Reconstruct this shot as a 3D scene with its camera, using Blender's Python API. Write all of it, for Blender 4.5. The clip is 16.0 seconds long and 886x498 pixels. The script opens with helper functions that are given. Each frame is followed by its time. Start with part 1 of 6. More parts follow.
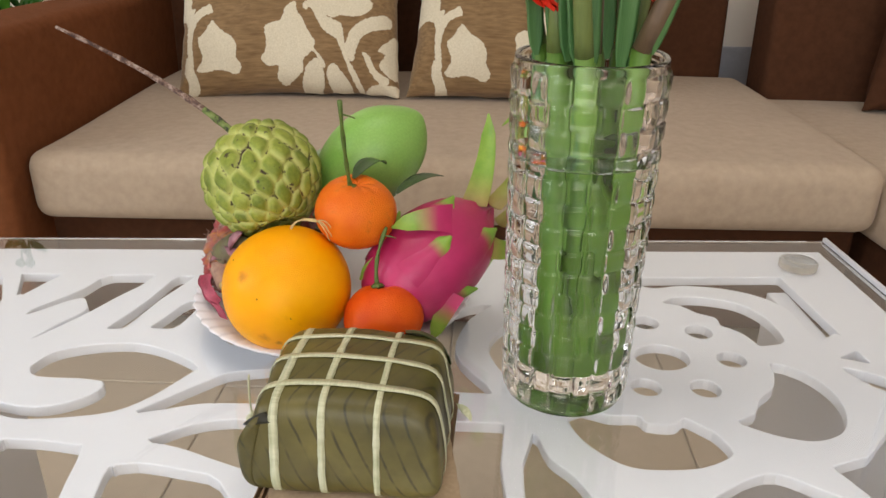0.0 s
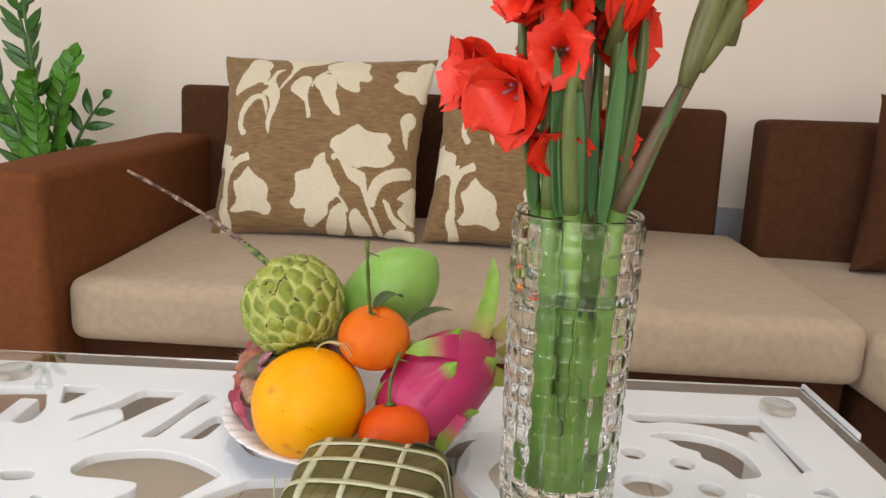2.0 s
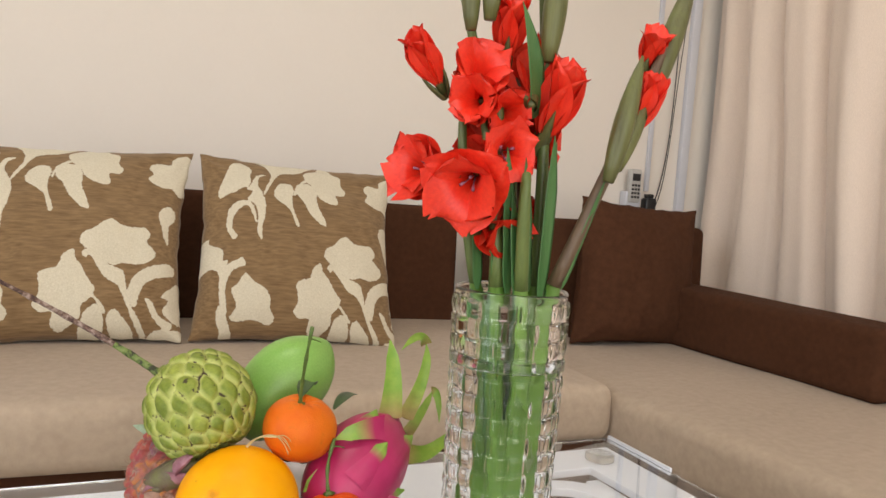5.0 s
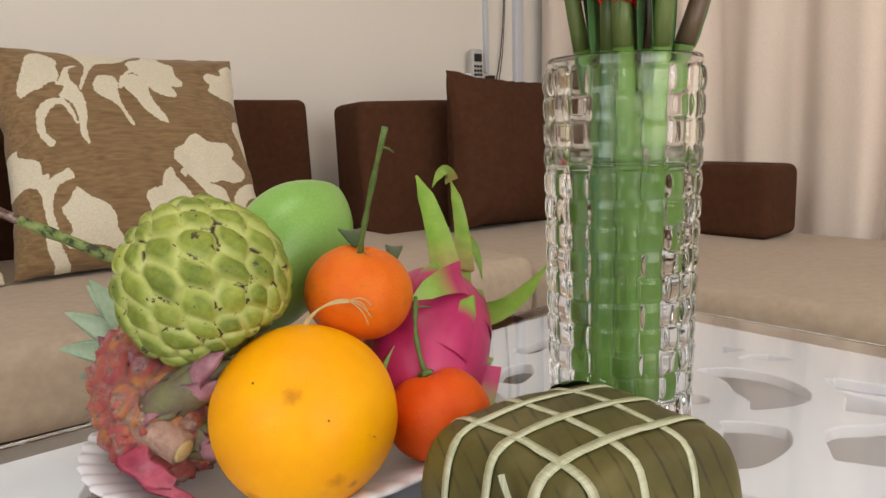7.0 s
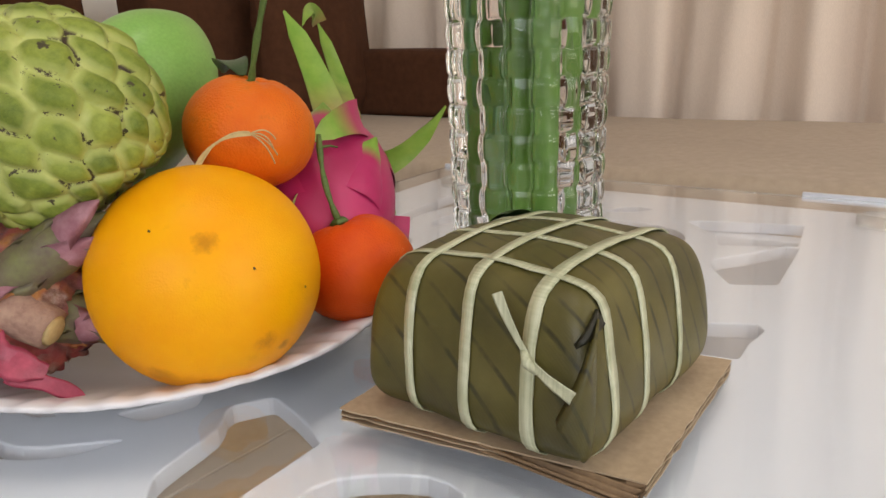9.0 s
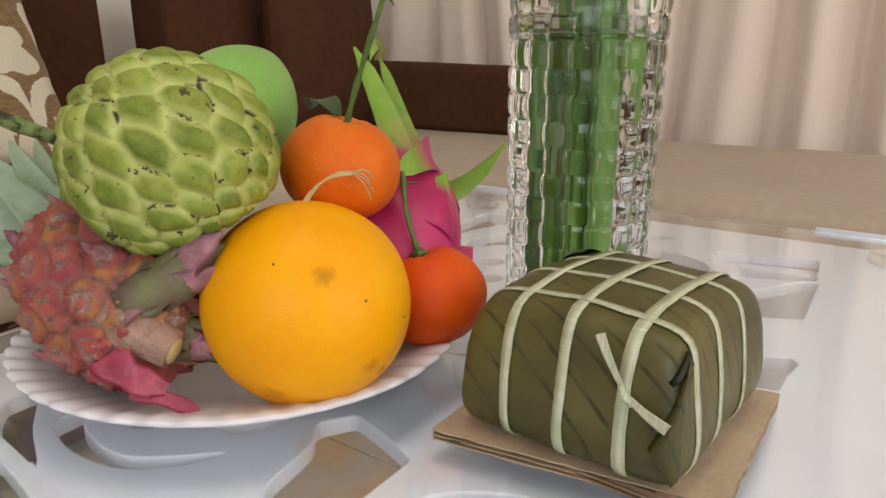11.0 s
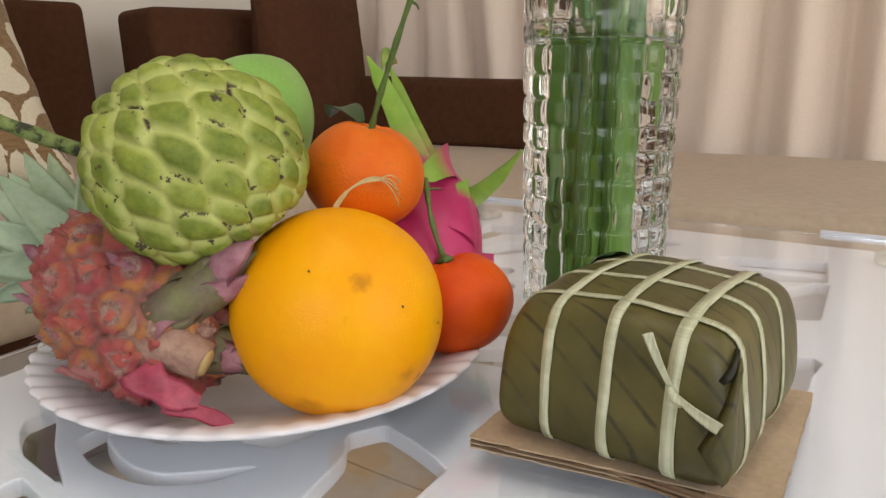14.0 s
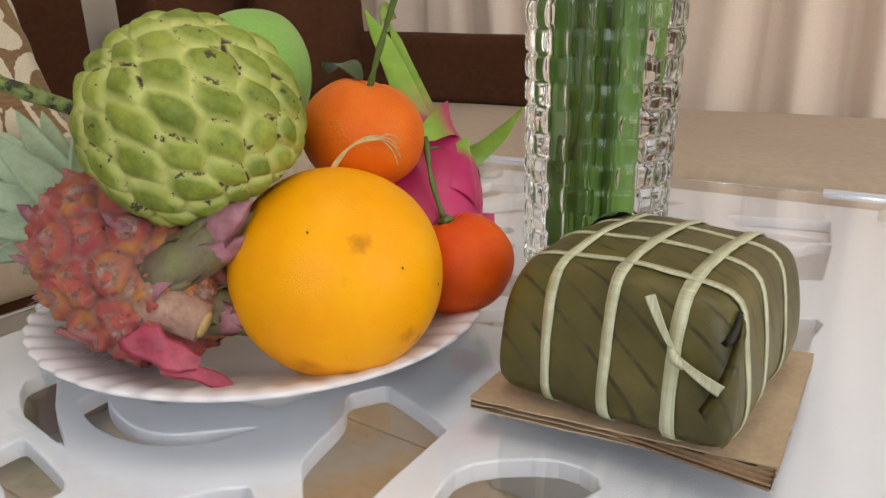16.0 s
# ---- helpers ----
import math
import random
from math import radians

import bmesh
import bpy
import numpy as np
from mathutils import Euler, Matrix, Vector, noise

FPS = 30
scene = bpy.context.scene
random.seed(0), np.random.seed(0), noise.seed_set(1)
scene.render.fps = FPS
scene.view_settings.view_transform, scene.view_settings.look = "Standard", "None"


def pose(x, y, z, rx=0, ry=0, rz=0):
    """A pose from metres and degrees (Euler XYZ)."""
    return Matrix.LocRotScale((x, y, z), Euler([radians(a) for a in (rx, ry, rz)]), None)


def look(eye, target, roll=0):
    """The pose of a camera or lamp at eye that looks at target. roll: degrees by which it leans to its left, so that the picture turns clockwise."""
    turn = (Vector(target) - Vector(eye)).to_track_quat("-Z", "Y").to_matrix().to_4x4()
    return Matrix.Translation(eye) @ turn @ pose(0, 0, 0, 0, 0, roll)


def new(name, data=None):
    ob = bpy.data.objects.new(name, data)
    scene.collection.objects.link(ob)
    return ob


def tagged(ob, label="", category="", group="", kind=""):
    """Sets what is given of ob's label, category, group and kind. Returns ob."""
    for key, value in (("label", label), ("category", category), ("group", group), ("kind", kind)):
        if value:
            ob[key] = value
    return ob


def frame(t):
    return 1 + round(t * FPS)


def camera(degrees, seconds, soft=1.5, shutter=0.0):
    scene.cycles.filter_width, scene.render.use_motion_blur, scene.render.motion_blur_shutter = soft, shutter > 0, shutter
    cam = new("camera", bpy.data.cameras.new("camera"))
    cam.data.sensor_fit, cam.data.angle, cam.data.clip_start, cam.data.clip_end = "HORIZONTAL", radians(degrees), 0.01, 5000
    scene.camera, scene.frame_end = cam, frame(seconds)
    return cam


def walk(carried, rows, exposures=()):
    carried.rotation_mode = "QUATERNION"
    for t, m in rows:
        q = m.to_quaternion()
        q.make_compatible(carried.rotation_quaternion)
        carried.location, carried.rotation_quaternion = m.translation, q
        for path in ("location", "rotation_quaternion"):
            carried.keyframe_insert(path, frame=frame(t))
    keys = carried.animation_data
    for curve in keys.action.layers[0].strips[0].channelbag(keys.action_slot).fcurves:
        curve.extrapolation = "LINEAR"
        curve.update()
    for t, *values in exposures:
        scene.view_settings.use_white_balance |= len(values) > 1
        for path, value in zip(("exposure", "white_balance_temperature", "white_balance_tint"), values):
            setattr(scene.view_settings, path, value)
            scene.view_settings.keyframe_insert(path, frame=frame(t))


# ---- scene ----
cam = camera(60.4, 16.0)
PATH = [
    (0, (0.052, 0.074, 0.79), (-0.047, 1.898, -0.024), 0.7),
    (0.5, (0.059, 0.025, 0.791), (-0.027, 1.904, 0.112), 2.3),
    (1, (0.06, 0.003, 0.787), (-0.033, 1.903, 0.168), 2.6),
    (1.5, (0.055, -0.011, 0.8), (-0.071, 1.914, 0.272), 2.3),
    (2, (0.058, -0.018, 0.809), (-0.084, 1.925, 0.353), 2.7),
    (2.5, (0.05, -0.027, 0.809), (-0.053, 1.929, 0.408), 3.3),
    (3, (0.053, -0.024, 0.811), (0.046, 1.947, 0.471), 3.6),
    (3.5, (0.025, -0.03, 0.809), (0.15, 1.949, 0.55), 4.7),
    (4, (-0.053, -0.05, 0.793), (0.276, 1.913, 0.591), 5.6),
    (4.2, (-0.086, -0.049, 0.795), (0.307, 1.904, 0.61), 5.2),
    (6.3, (-0.282, 0.11, 0.697), (0.802, 1.778, 0.488), 1.9),
    (6.5, (-0.293, 0.152, 0.673), (0.809, 1.802, 0.425), 1.0),
    (7, (-0.302, 0.257, 0.657), (0.878, 1.84, 0.34), -1.5),
    (7.5, (-0.303, 0.309, 0.625), (1.0, 1.768, 0.21), -3.3),
    (8, (-0.322, 0.334, 0.6), (1.092, 1.658, 0.104), -3.2),
    (8.5, (-0.325, 0.339, 0.621), (1.193, 1.535, 0.106), -2.8),
    (9, (-0.322, 0.344, 0.602), (1.198, 1.52, 0.049), -1.8),
    (9.5, (-0.342, 0.339, 0.631), (1.201, 1.489, 0.085), -1.9),
    (10, (-0.366, 0.353, 0.62), (1.192, 1.488, 0.088), -0.3),
    (10.2, (-0.368, 0.361, 0.627), (1.174, 1.509, 0.073), 0.3),
    (12.5, (-0.397, 0.375, 0.626), (1.206, 1.476, 0.16), 1.3),
    (13, (-0.398, 0.379, 0.626), (1.212, 1.479, 0.179), 1.4),
    (13.5, (-0.393, 0.385, 0.623), (1.214, 1.484, 0.164), 0.8),
    (14, (-0.389, 0.392, 0.62), (1.199, 1.501, 0.121), -0.3),
    (14.5, (-0.388, 0.397, 0.62), (1.178, 1.515, 0.076), -0.8),
    (15, (-0.386, 0.397, 0.619), (1.171, 1.513, 0.044), -0.7),
    (15.5, (-0.385, 0.396, 0.619), (1.176, 1.496, 0.025), -0.3),
    (16, (-0.385, 0.395, 0.62), (1.178, 1.487, 0.015), -0.3),
]
walk(cam, [(t, look(eye, target, roll)) for t, eye, target, roll in PATH],
     [(0.0, -0.12), (2.0, -0.02), (4.2, 0.0), (7.0, -0.16), (8.0, -0.27), (9.0, -0.33), (12.5, -0.32), (16.0, -0.30)])

from mathutils import geometry
from mathutils.bvhtree import BVHTree

# ---- world and light ----
world = bpy.data.worlds.new("world")
scene.world = world
world.use_nodes = True
sky = world.node_tree.nodes.new("ShaderNodeTexSky")
sky.sky_type, sky.sun_disc = "NISHITA", False
sky.sun_elevation, sky.sun_rotation = radians(40), radians(200)
world.node_tree.links.new(sky.outputs[0], world.node_tree.nodes["Background"].inputs[0])
world.node_tree.nodes["Background"].inputs[1].default_value = 0.12


def area_lamp(name, m, w, h, watts, colour):
    data = bpy.data.lights.new(name, "AREA")
    data.shape, data.size, data.size_y, data.energy, data.color = "RECTANGLE", w, h, watts, colour
    ob = new(name, data)
    ob.matrix_world = m
    return ob


area_lamp("ceiling_light_glow", look((-0.3, 0.5, 2.66), (-0.3, 0.5, 0)), 1.2, 0.5, 11, (1.0, 0.90, 0.78))
area_lamp("ceiling_light_glow", look((0.9, -1.0, 2.66), (0.9, -1.0, 0)), 1.2, 0.5, 11, (1.0, 0.90, 0.78))
area_lamp("window_daylight", look((-2.36, -0.4, 1.5), (0, -0.1, 1.3)), 1.5, 1.2, 27, (0.94, 0.96, 1.0))
area_lamp("doorway_daylight", look((-0.2, -2.5, 1.35), (-0.2, 0, 1.3)), 2.2, 1.9, 43, (1.0, 0.96, 0.91))


# ---- materials ----
def nodes_of(name):
    m = bpy.data.materials.new(name)
    m.use_nodes = True
    t = m.node_tree
    return m, t, t.nodes["Principled BSDF"]


def add(t, kind, **inputs):
    n = t.nodes.new("ShaderNode" + kind)
    for k, v in inputs.items():
        n.inputs[k.replace("_", " ")].default_value = v
    return n


def coords(t, stretch=(1, 1, 1), turn=(0, 0, 0)):
    tc, mp = t.nodes.new("ShaderNodeTexCoord"), t.nodes.new("ShaderNodeMapping")
    mp.inputs["Scale"].default_value = stretch
    mp.inputs["Rotation"].default_value = [radians(a) for a in turn]
    t.links.new(tc.outputs["Object"], mp.inputs["Vector"])
    return mp.outputs["Vector"]


def noise_tex(t, vec, scale, detail=4.0, rough=0.55):
    n = add(t, "TexNoise", Scale=scale, Detail=detail, Roughness=rough)
    t.links.new(vec, n.inputs["Vector"])
    return n.outputs["Fac"]


def ramp(t, fac, stops):
    n = t.nodes.new("ShaderNodeValToRGB")
    el = n.color_ramp.elements
    while len(el) < len(stops):
        el.new(0.5)
    for e, (p, c) in zip(el, stops):
        e.position, e.color = p, (*c, 1)
    t.links.new(fac, n.inputs["Fac"])
    return n.outputs["Color"]


def mix(t, fac, a, b, mode="MIX"):
    n = t.nodes.new("ShaderNodeMix")
    n.data_type, n.blend_type = "RGBA", mode
    for i, v in ((0, fac), (6, a), (7, b)):
        if isinstance(v, (int, float)):
            n.inputs[i].default_value = v
        elif isinstance(v, tuple):
            n.inputs[i].default_value = (*v, 1)
        else:
            t.links.new(v, n.inputs[i])
    return n.outputs[2]


def bump(t, p, height, strength, distance=0.001):
    n = add(t, "Bump", Strength=strength, Distance=distance)
    t.links.new(height, n.inputs["Height"])
    t.links.new(n.outputs["Normal"], p.inputs["Normal"])
    return n


def surf(name, dark, light, scale=30, rough=0.5, fine=400, relief=0.2, stretch=(1, 1, 1), metal=0.0, sheen=0.0, sss=0.0, depth=0.001, speck=0.22):
    """A plain surface with colour that varies at a coarse and a fine scale, and a fine relief."""
    m, t, p = nodes_of(name)
    v = coords(t, stretch)
    coarse, grain = noise_tex(t, v, scale), noise_tex(t, v, fine, 3)
    c = ramp(t, coarse, [(0.3, dark), (0.7, light)])
    c = mix(t, speck, c, ramp(t, grain, [(0.3, tuple(0.7 * x for x in dark)), (0.7, tuple(min(1, 1.15 * x) for x in light))]))
    t.links.new(c, p.inputs["Base Color"])
    r = ramp(t, coarse, [(0.3, (rough * 0.85,) * 3), (0.7, (min(1, rough * 1.12),) * 3)])
    t.links.new(r, p.inputs["Roughness"])
    p.inputs["Metallic"].default_value = metal
    p.inputs["Sheen Weight"].default_value = sheen
    if sss:
        p.inputs["Subsurface Weight"].default_value = sss
        p.inputs["Subsurface Radius"].default_value = (0.006, 0.004, 0.002)
    bump(t, p, grain, relief, depth)
    return m


def weave_cloth(name, dark, light, thread=900.0, rough=0.9, streak=(1, 1, 1), sheen=0.12):
    """Woven upholstery: crossing threads, slubs and slight mottling."""
    m, t, p = nodes_of(name)
    v = coords(t)
    wx, wz = add(t, "TexWave", Scale=thread / 6.28), add(t, "TexWave", Scale=thread / 6.28)
    wx.bands_direction, wz.bands_direction = "X", "DIAGONAL"
    for w in (wx, wz):
        w.inputs["Distortion"].default_value = 1.2
        t.links.new(v, w.inputs["Vector"])
    slub = noise_tex(t, coords(t, streak), 60, 5)
    big = noise_tex(t, v, 4, 3)
    c = ramp(t, slub, [(0.3, dark), (0.7, light)])
    c = mix(t, 0.35, c, ramp(t, big, [(0.3, dark), (0.7, light)]))
    t.links.new(c, p.inputs["Base Color"])
    p.inputs["Roughness"].default_value = rough
    p.inputs["Sheen Weight"].default_value = sheen
    p.inputs["Specular IOR Level"].default_value = 0.15
    p.inputs["Sheen Roughness"].default_value = 0.6
    h = mix(t, 0.5, wx.outputs["Color"], wz.outputs["Color"])
    h = mix(t, 0.5, h, slub)
    bump(t, p, h, 0.35, 0.0008)
    return m


def clear_glass(name, tint=(1, 1, 1), ior=1.5, rough=0.0):
    m, t, p = nodes_of(name)
    p.inputs["Base Color"].default_value = (*tint, 1)
    p.inputs["Transmission Weight"].default_value = 1.0
    p.inputs["IOR"].default_value = ior
    p.inputs["Roughness"].default_value = rough
    return m


WALL = surf("wall_paint", (0.82, 0.765, 0.70), (0.86, 0.805, 0.74), 1.5, 0.75, 90, 0.01, speck=0.02)
CEIL = surf("ceiling_paint", (0.80, 0.78, 0.74), (0.84, 0.82, 0.78), 2, 0.8, 200, 0.02, speck=0.02)
FLOOR = surf("floor_tile", (0.50, 0.42, 0.32), (0.60, 0.51, 0.40), 5, 0.22, 60, 0.02)
GROUT = surf("grout", (0.30, 0.26, 0.21), (0.36, 0.31, 0.26), 20, 0.9)
BLUE_TRIM = surf("skirting_tile", (0.36, 0.37, 0.42), (0.44, 0.45, 0.50), 20, 0.35)
WHITE_LACQUER = surf("white_lacquer", (0.635, 0.655, 0.725), (0.655, 0.675, 0.745), 3, 0.34, 120, 0.02, speck=0.02)
TABLE_GLASS = clear_glass("table_glass", (0.97, 0.99, 0.985), 1.5)
ACRYLIC = clear_glass("acrylic", (0.93, 0.95, 0.95), 1.45, 0.22)
CHROME = surf("chrome", (0.72, 0.72, 0.72), (0.82, 0.82, 0.82), 40, 0.18, 300, 0.02, metal=1.0)
CLOTH_TAN = weave_cloth("seat_cloth", (0.40, 0.315, 0.235), (0.50, 0.405, 0.31), 2400)
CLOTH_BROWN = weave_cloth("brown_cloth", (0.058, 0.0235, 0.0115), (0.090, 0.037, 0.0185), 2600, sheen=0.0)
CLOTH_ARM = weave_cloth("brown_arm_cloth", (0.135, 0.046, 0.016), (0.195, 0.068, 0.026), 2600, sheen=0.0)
CURTAIN = surf("curtain_cloth", (0.82, 0.69, 0.59), (0.88, 0.76, 0.665), 3, 0.8, 700, 0.15, stretch=(1, 1, 0.2), sheen=0.2)
PORCELAIN = surf("porcelain", (0.76, 0.75, 0.80), (0.79, 0.78, 0.83), 12, 0.2, 200, 0.02, speck=0.03)
BLACK_PLASTIC = surf("black_plastic", (0.012, 0.012, 0.014), (0.02, 0.02, 0.022), 30, 0.4)
GREY_PLASTIC = surf("grey_plastic", (0.48, 0.47, 0.45), (0.56, 0.55, 0.53), 30, 0.45)
DARK_WOOD = surf("dark_base", (0.035, 0.018, 0.012), (0.055, 0.028, 0.018), 30, 0.5)
VASE_GLASS = clear_glass("pressed_glass", (1.0, 1.0, 1.0), 1.46)
WATER = clear_glass("water", (0.93, 0.985, 0.93), 1.33)


# ---- mesh tools ----
def link_mesh(name, bm, material, smooth=True):
    me = bpy.data.meshes.new(name)
    bmesh.ops.recalc_face_normals(bm, faces=bm.faces)
    bm.to_mesh(me)
    bm.free()
    if smooth:
        me.shade_smooth()
    if material:
        me.materials.append(material)
    return new(name, me)


def part(name, bm, material, parent, label="", smooth=True):
    """One mesh object under a thing or under a part."""
    ob = link_mesh(name, bm, material, smooth)
    ob.parent = parent
    return tagged(ob, label)


def thing(name, m, label, category, group="", kind=""):
    ob = new(name)
    ob.empty_display_size = 0.02
    ob.matrix_world = m
    return tagged(ob, label, category, group, kind)


def box_bm(x0, x1, y0, y1, z0, z1, bevel=0.0, seg=2):
    bm = bmesh.new()
    bmesh.ops.create_cube(bm, size=1)
    for v in bm.verts:
        v.co = Vector((x0 + (v.co.x + 0.5) * (x1 - x0), y0 + (v.co.y + 0.5) * (y1 - y0), z0 + (v.co.z + 0.5) * (z1 - z0)))
    if bevel:
        bmesh.ops.bevel(bm, geom=bm.edges[:], offset=bevel, segments=seg, profile=0.5, affect="EDGES")
    return bm


def grid_bm(rows, cols, f, close_u=False, close_v=False):
    """A sheet of points f(i, j); close_u joins the last column to the first."""
    bm = bmesh.new()
    vs = [[bm.verts.new(f(i, j)) for j in range(cols)] for i in range(rows)]
    for i in range(rows - (0 if close_v else 1)):
        for j in range(cols - (0 if close_u else 1)):
            a, b = vs[i], vs[(i + 1) % rows]
            bm.faces.new((a[j], a[(j + 1) % cols], b[(j + 1) % cols], b[j]))
    return bm


def lathe_bm(profile, n=48, wave=None):
    """A turned form from (radius, height) pairs."""
    def f(i, j):
        r, z = profile[i]
        a = 2 * math.pi * j / n
        k = wave(i, a) if wave else 1.0
        return Vector((r * k * math.cos(a), r * k * math.sin(a), z))
    return grid_bm(len(profile), n, f, close_u=True)


def tube_bm(points, radii, n=8, bm=None):
    """A round stalk through points."""
    bm = bm or bmesh.new()
    pts = [Vector(p) for p in points]
    rings, up = [], Vector((0.31, 0.17, 0.93))
    for i, p in enumerate(pts):
        d = (pts[min(i + 1, len(pts) - 1)] - pts[max(i - 1, 0)]).normalized()
        s = d.cross(up)
        s = s.normalized() if s.length > 1e-4 else d.orthogonal().normalized()
        w = d.cross(s)
        r = radii[i] if isinstance(radii, (list, tuple)) else radii
        rings.append([bm.verts.new(p + r * (math.cos(2 * math.pi * k / n) * s + math.sin(2 * math.pi * k / n) * w)) for k in range(n)])
    for a, b in zip(rings, rings[1:]):
        for k in range(n):
            bm.faces.new((a[k], a[(k + 1) % n], b[(k + 1) % n], b[k]))
    bm.faces.new(rings[0][::-1])
    bm.faces.new(rings[-1])
    return bm


def bend(a, b, c, n=10):
    """Points on a quadratic arc."""
    a, b, c = Vector(a), Vector(b), Vector(c)
    return [(1 - s) ** 2 * a + 2 * s * (1 - s) * b + s * s * c for s in (k / n for k in range(n + 1))]


def blade_bm(points, width, normal, thick=0.0012, cup=0.15, taper=None, n=6):
    """A leaf blade along points: its width tapers, its faces are cupped, and it has thickness."""
    pts = [Vector(p) for p in points]
    last = len(pts) - 1
    taper = taper or (lambda s: math.sin(math.pi * min(1, 0.12 + 0.88 * s)) ** 0.7 if s > 0.4 else 0.75 + 0.25 * s / 0.4)
    nrm = Vector(normal)

    def f(side):
        def g(i, j):
            p, s = pts[i], i / last
            d = (pts[min(i + 1, last)] - pts[max(i - 1, 0)]).normalized()
            w = d.cross(nrm).normalized()
            nn = w.cross(d).normalized()
            u = 2 * j / n - 1
            wd = max(0.02, taper(s)) * width
            return p + w * (u * wd) + nn * (cup * wd * u * u + side * thick * 0.5 * (1 - 0.7 * u * u))
        return g
    bm = grid_bm(len(pts), n + 1, f(1))
    lower = grid_bm(len(pts), n + 1, f(-1))
    me = bpy.data.meshes.new("tmp")
    lower.to_mesh(me)
    lower.free()
    bm.from_mesh(me)
    bpy.data.meshes.remove(me)
    bmesh.ops.remove_doubles(bm, verts=bm.verts, dist=0.0004)
    return bm


def cushion_bm(w, d, h, edge=0.03, puff=0.01, nx=40, ny=20):
    """A box cushion with rounded edges and a slightly crowned top, its base at z 0."""
    bm = bmesh.new()
    bmesh.ops.create_cube(bm, size=1)
    for v in bm.verts:
        v.co = Vector((v.co.x * w, v.co.y * d, (v.co.z + 0.5) * h))
    bmesh.ops.bevel(bm, geom=bm.edges[:], offset=edge, segments=5, profile=0.55, affect="EDGES")
    for ax, cuts, size in ((0, nx, w), (1, ny, d)):
        for k in range(1, cuts):
            x = -size / 2 + size * k / cuts
            co, no = [0, 0, 0], [0, 0, 0]
            co[ax], no[ax] = x, 1
            bmesh.ops.bisect_plane(bm, geom=bm.verts[:] + bm.edges[:] + bm.faces[:], plane_co=co, plane_no=no)
    for v in bm.verts:
        x, y, z = v.co
        cx, cy = max(0, 1 - (2 * x / w) ** 4), max(0, 1 - (2 * y / d) ** 4)
        k = z / h
        wob = noise.noise(Vector((x * 4, y * 4, z * 3))) * 0.004
        v.co.z += (puff * cx * cy + wob) * (k if k > 0.5 else 0)
        v.co.y += (0.006 * (1 if y > 0 else -1) + wob) * cx * 4 * k * (1 - k) * (abs(2 * y / d) ** 6)
    return bm


# ---- camera-side room: walls, floor, ceiling ----
X0, X1, Y0, Y1, ZC = -2.4, 1.95, -2.6, 2.36, 2.7
tagged(link_mesh("floor", box_bm(X0 - 0.1, X1 + 0.1, Y0 - 0.1, Y1 + 0.1, -0.1, -0.004), GROUT, False), "beige glazed floor tiles with fine dark joints", "floor", kind="structure")
tagged(link_mesh("wall_north", box_bm(X0 - 0.1, X1 + 0.1, Y1, Y1 + 0.12, -0.1, ZC), WALL, False), "cream painted plaster wall behind the sofa", "wall", kind="structure")
bm = box_bm(X0 - 0.1, -1.35, Y0 - 0.12, Y0, -0.1, ZC)
for b in ((0.95, X1 + 0.1, -0.1, ZC), (-1.35, 0.95, 2.35, ZC)):
    me = bpy.data.meshes.new("tmp")
    q = box_bm(b[0], b[1], Y0 - 0.12, Y0, b[2], b[3])
    q.to_mesh(me)
    q.free()
    bm.from_mesh(me)
    bpy.data.meshes.remove(me)
tagged(link_mesh("wall_south", bm, WALL, False), "cream painted plaster wall with a wide doorway", "wall", kind="structure")
tagged(link_mesh("ceiling", box_bm(X0 - 0.1, X1 + 0.1, Y0 - 0.1, Y1 + 0.1, ZC, ZC + 0.1), CEIL, False), "off-white painted ceiling", "ceiling", kind="structure")


def wall_with_opening(name, x, thick, y0, y1, oy0, oy1, oz0, oz1):
    bm = bmesh.new()
    for a, b, c, d in ((y0, oy0, -0.1, ZC), (oy1, y1, -0.1, ZC), (oy0, oy1, -0.1, oz0), (oy0, oy1, oz1, ZC)):
        me = bpy.data.meshes.new("tmp")
        p = box_bm(x, x + thick, a, b, c, d)
        p.to_mesh(me)
        p.free()
        bm.from_mesh(me)
        bpy.data.meshes.remove(me)
    return tagged(link_mesh(name, bm, WALL, False), "cream painted plaster wall with a window opening", "wall", kind="structure")


wall_with_opening("wall_west", X0 - 0.12, 0.12, Y0, Y1, -1.2, 0.4, 0.85, 2.15)
wall_with_opening("wall_east", X1, 0.12, Y0, Y1, 0.1, 1.9, 0.9, 2.2)
tagged(link_mesh("baseboard", box_bm(X0, X1, Y1 - 0.014, Y1 - 0.001, 0, 0.44, 0.002), BLUE_TRIM, False), "blue-grey tile skirting along the wall", "skirting", kind="structure")


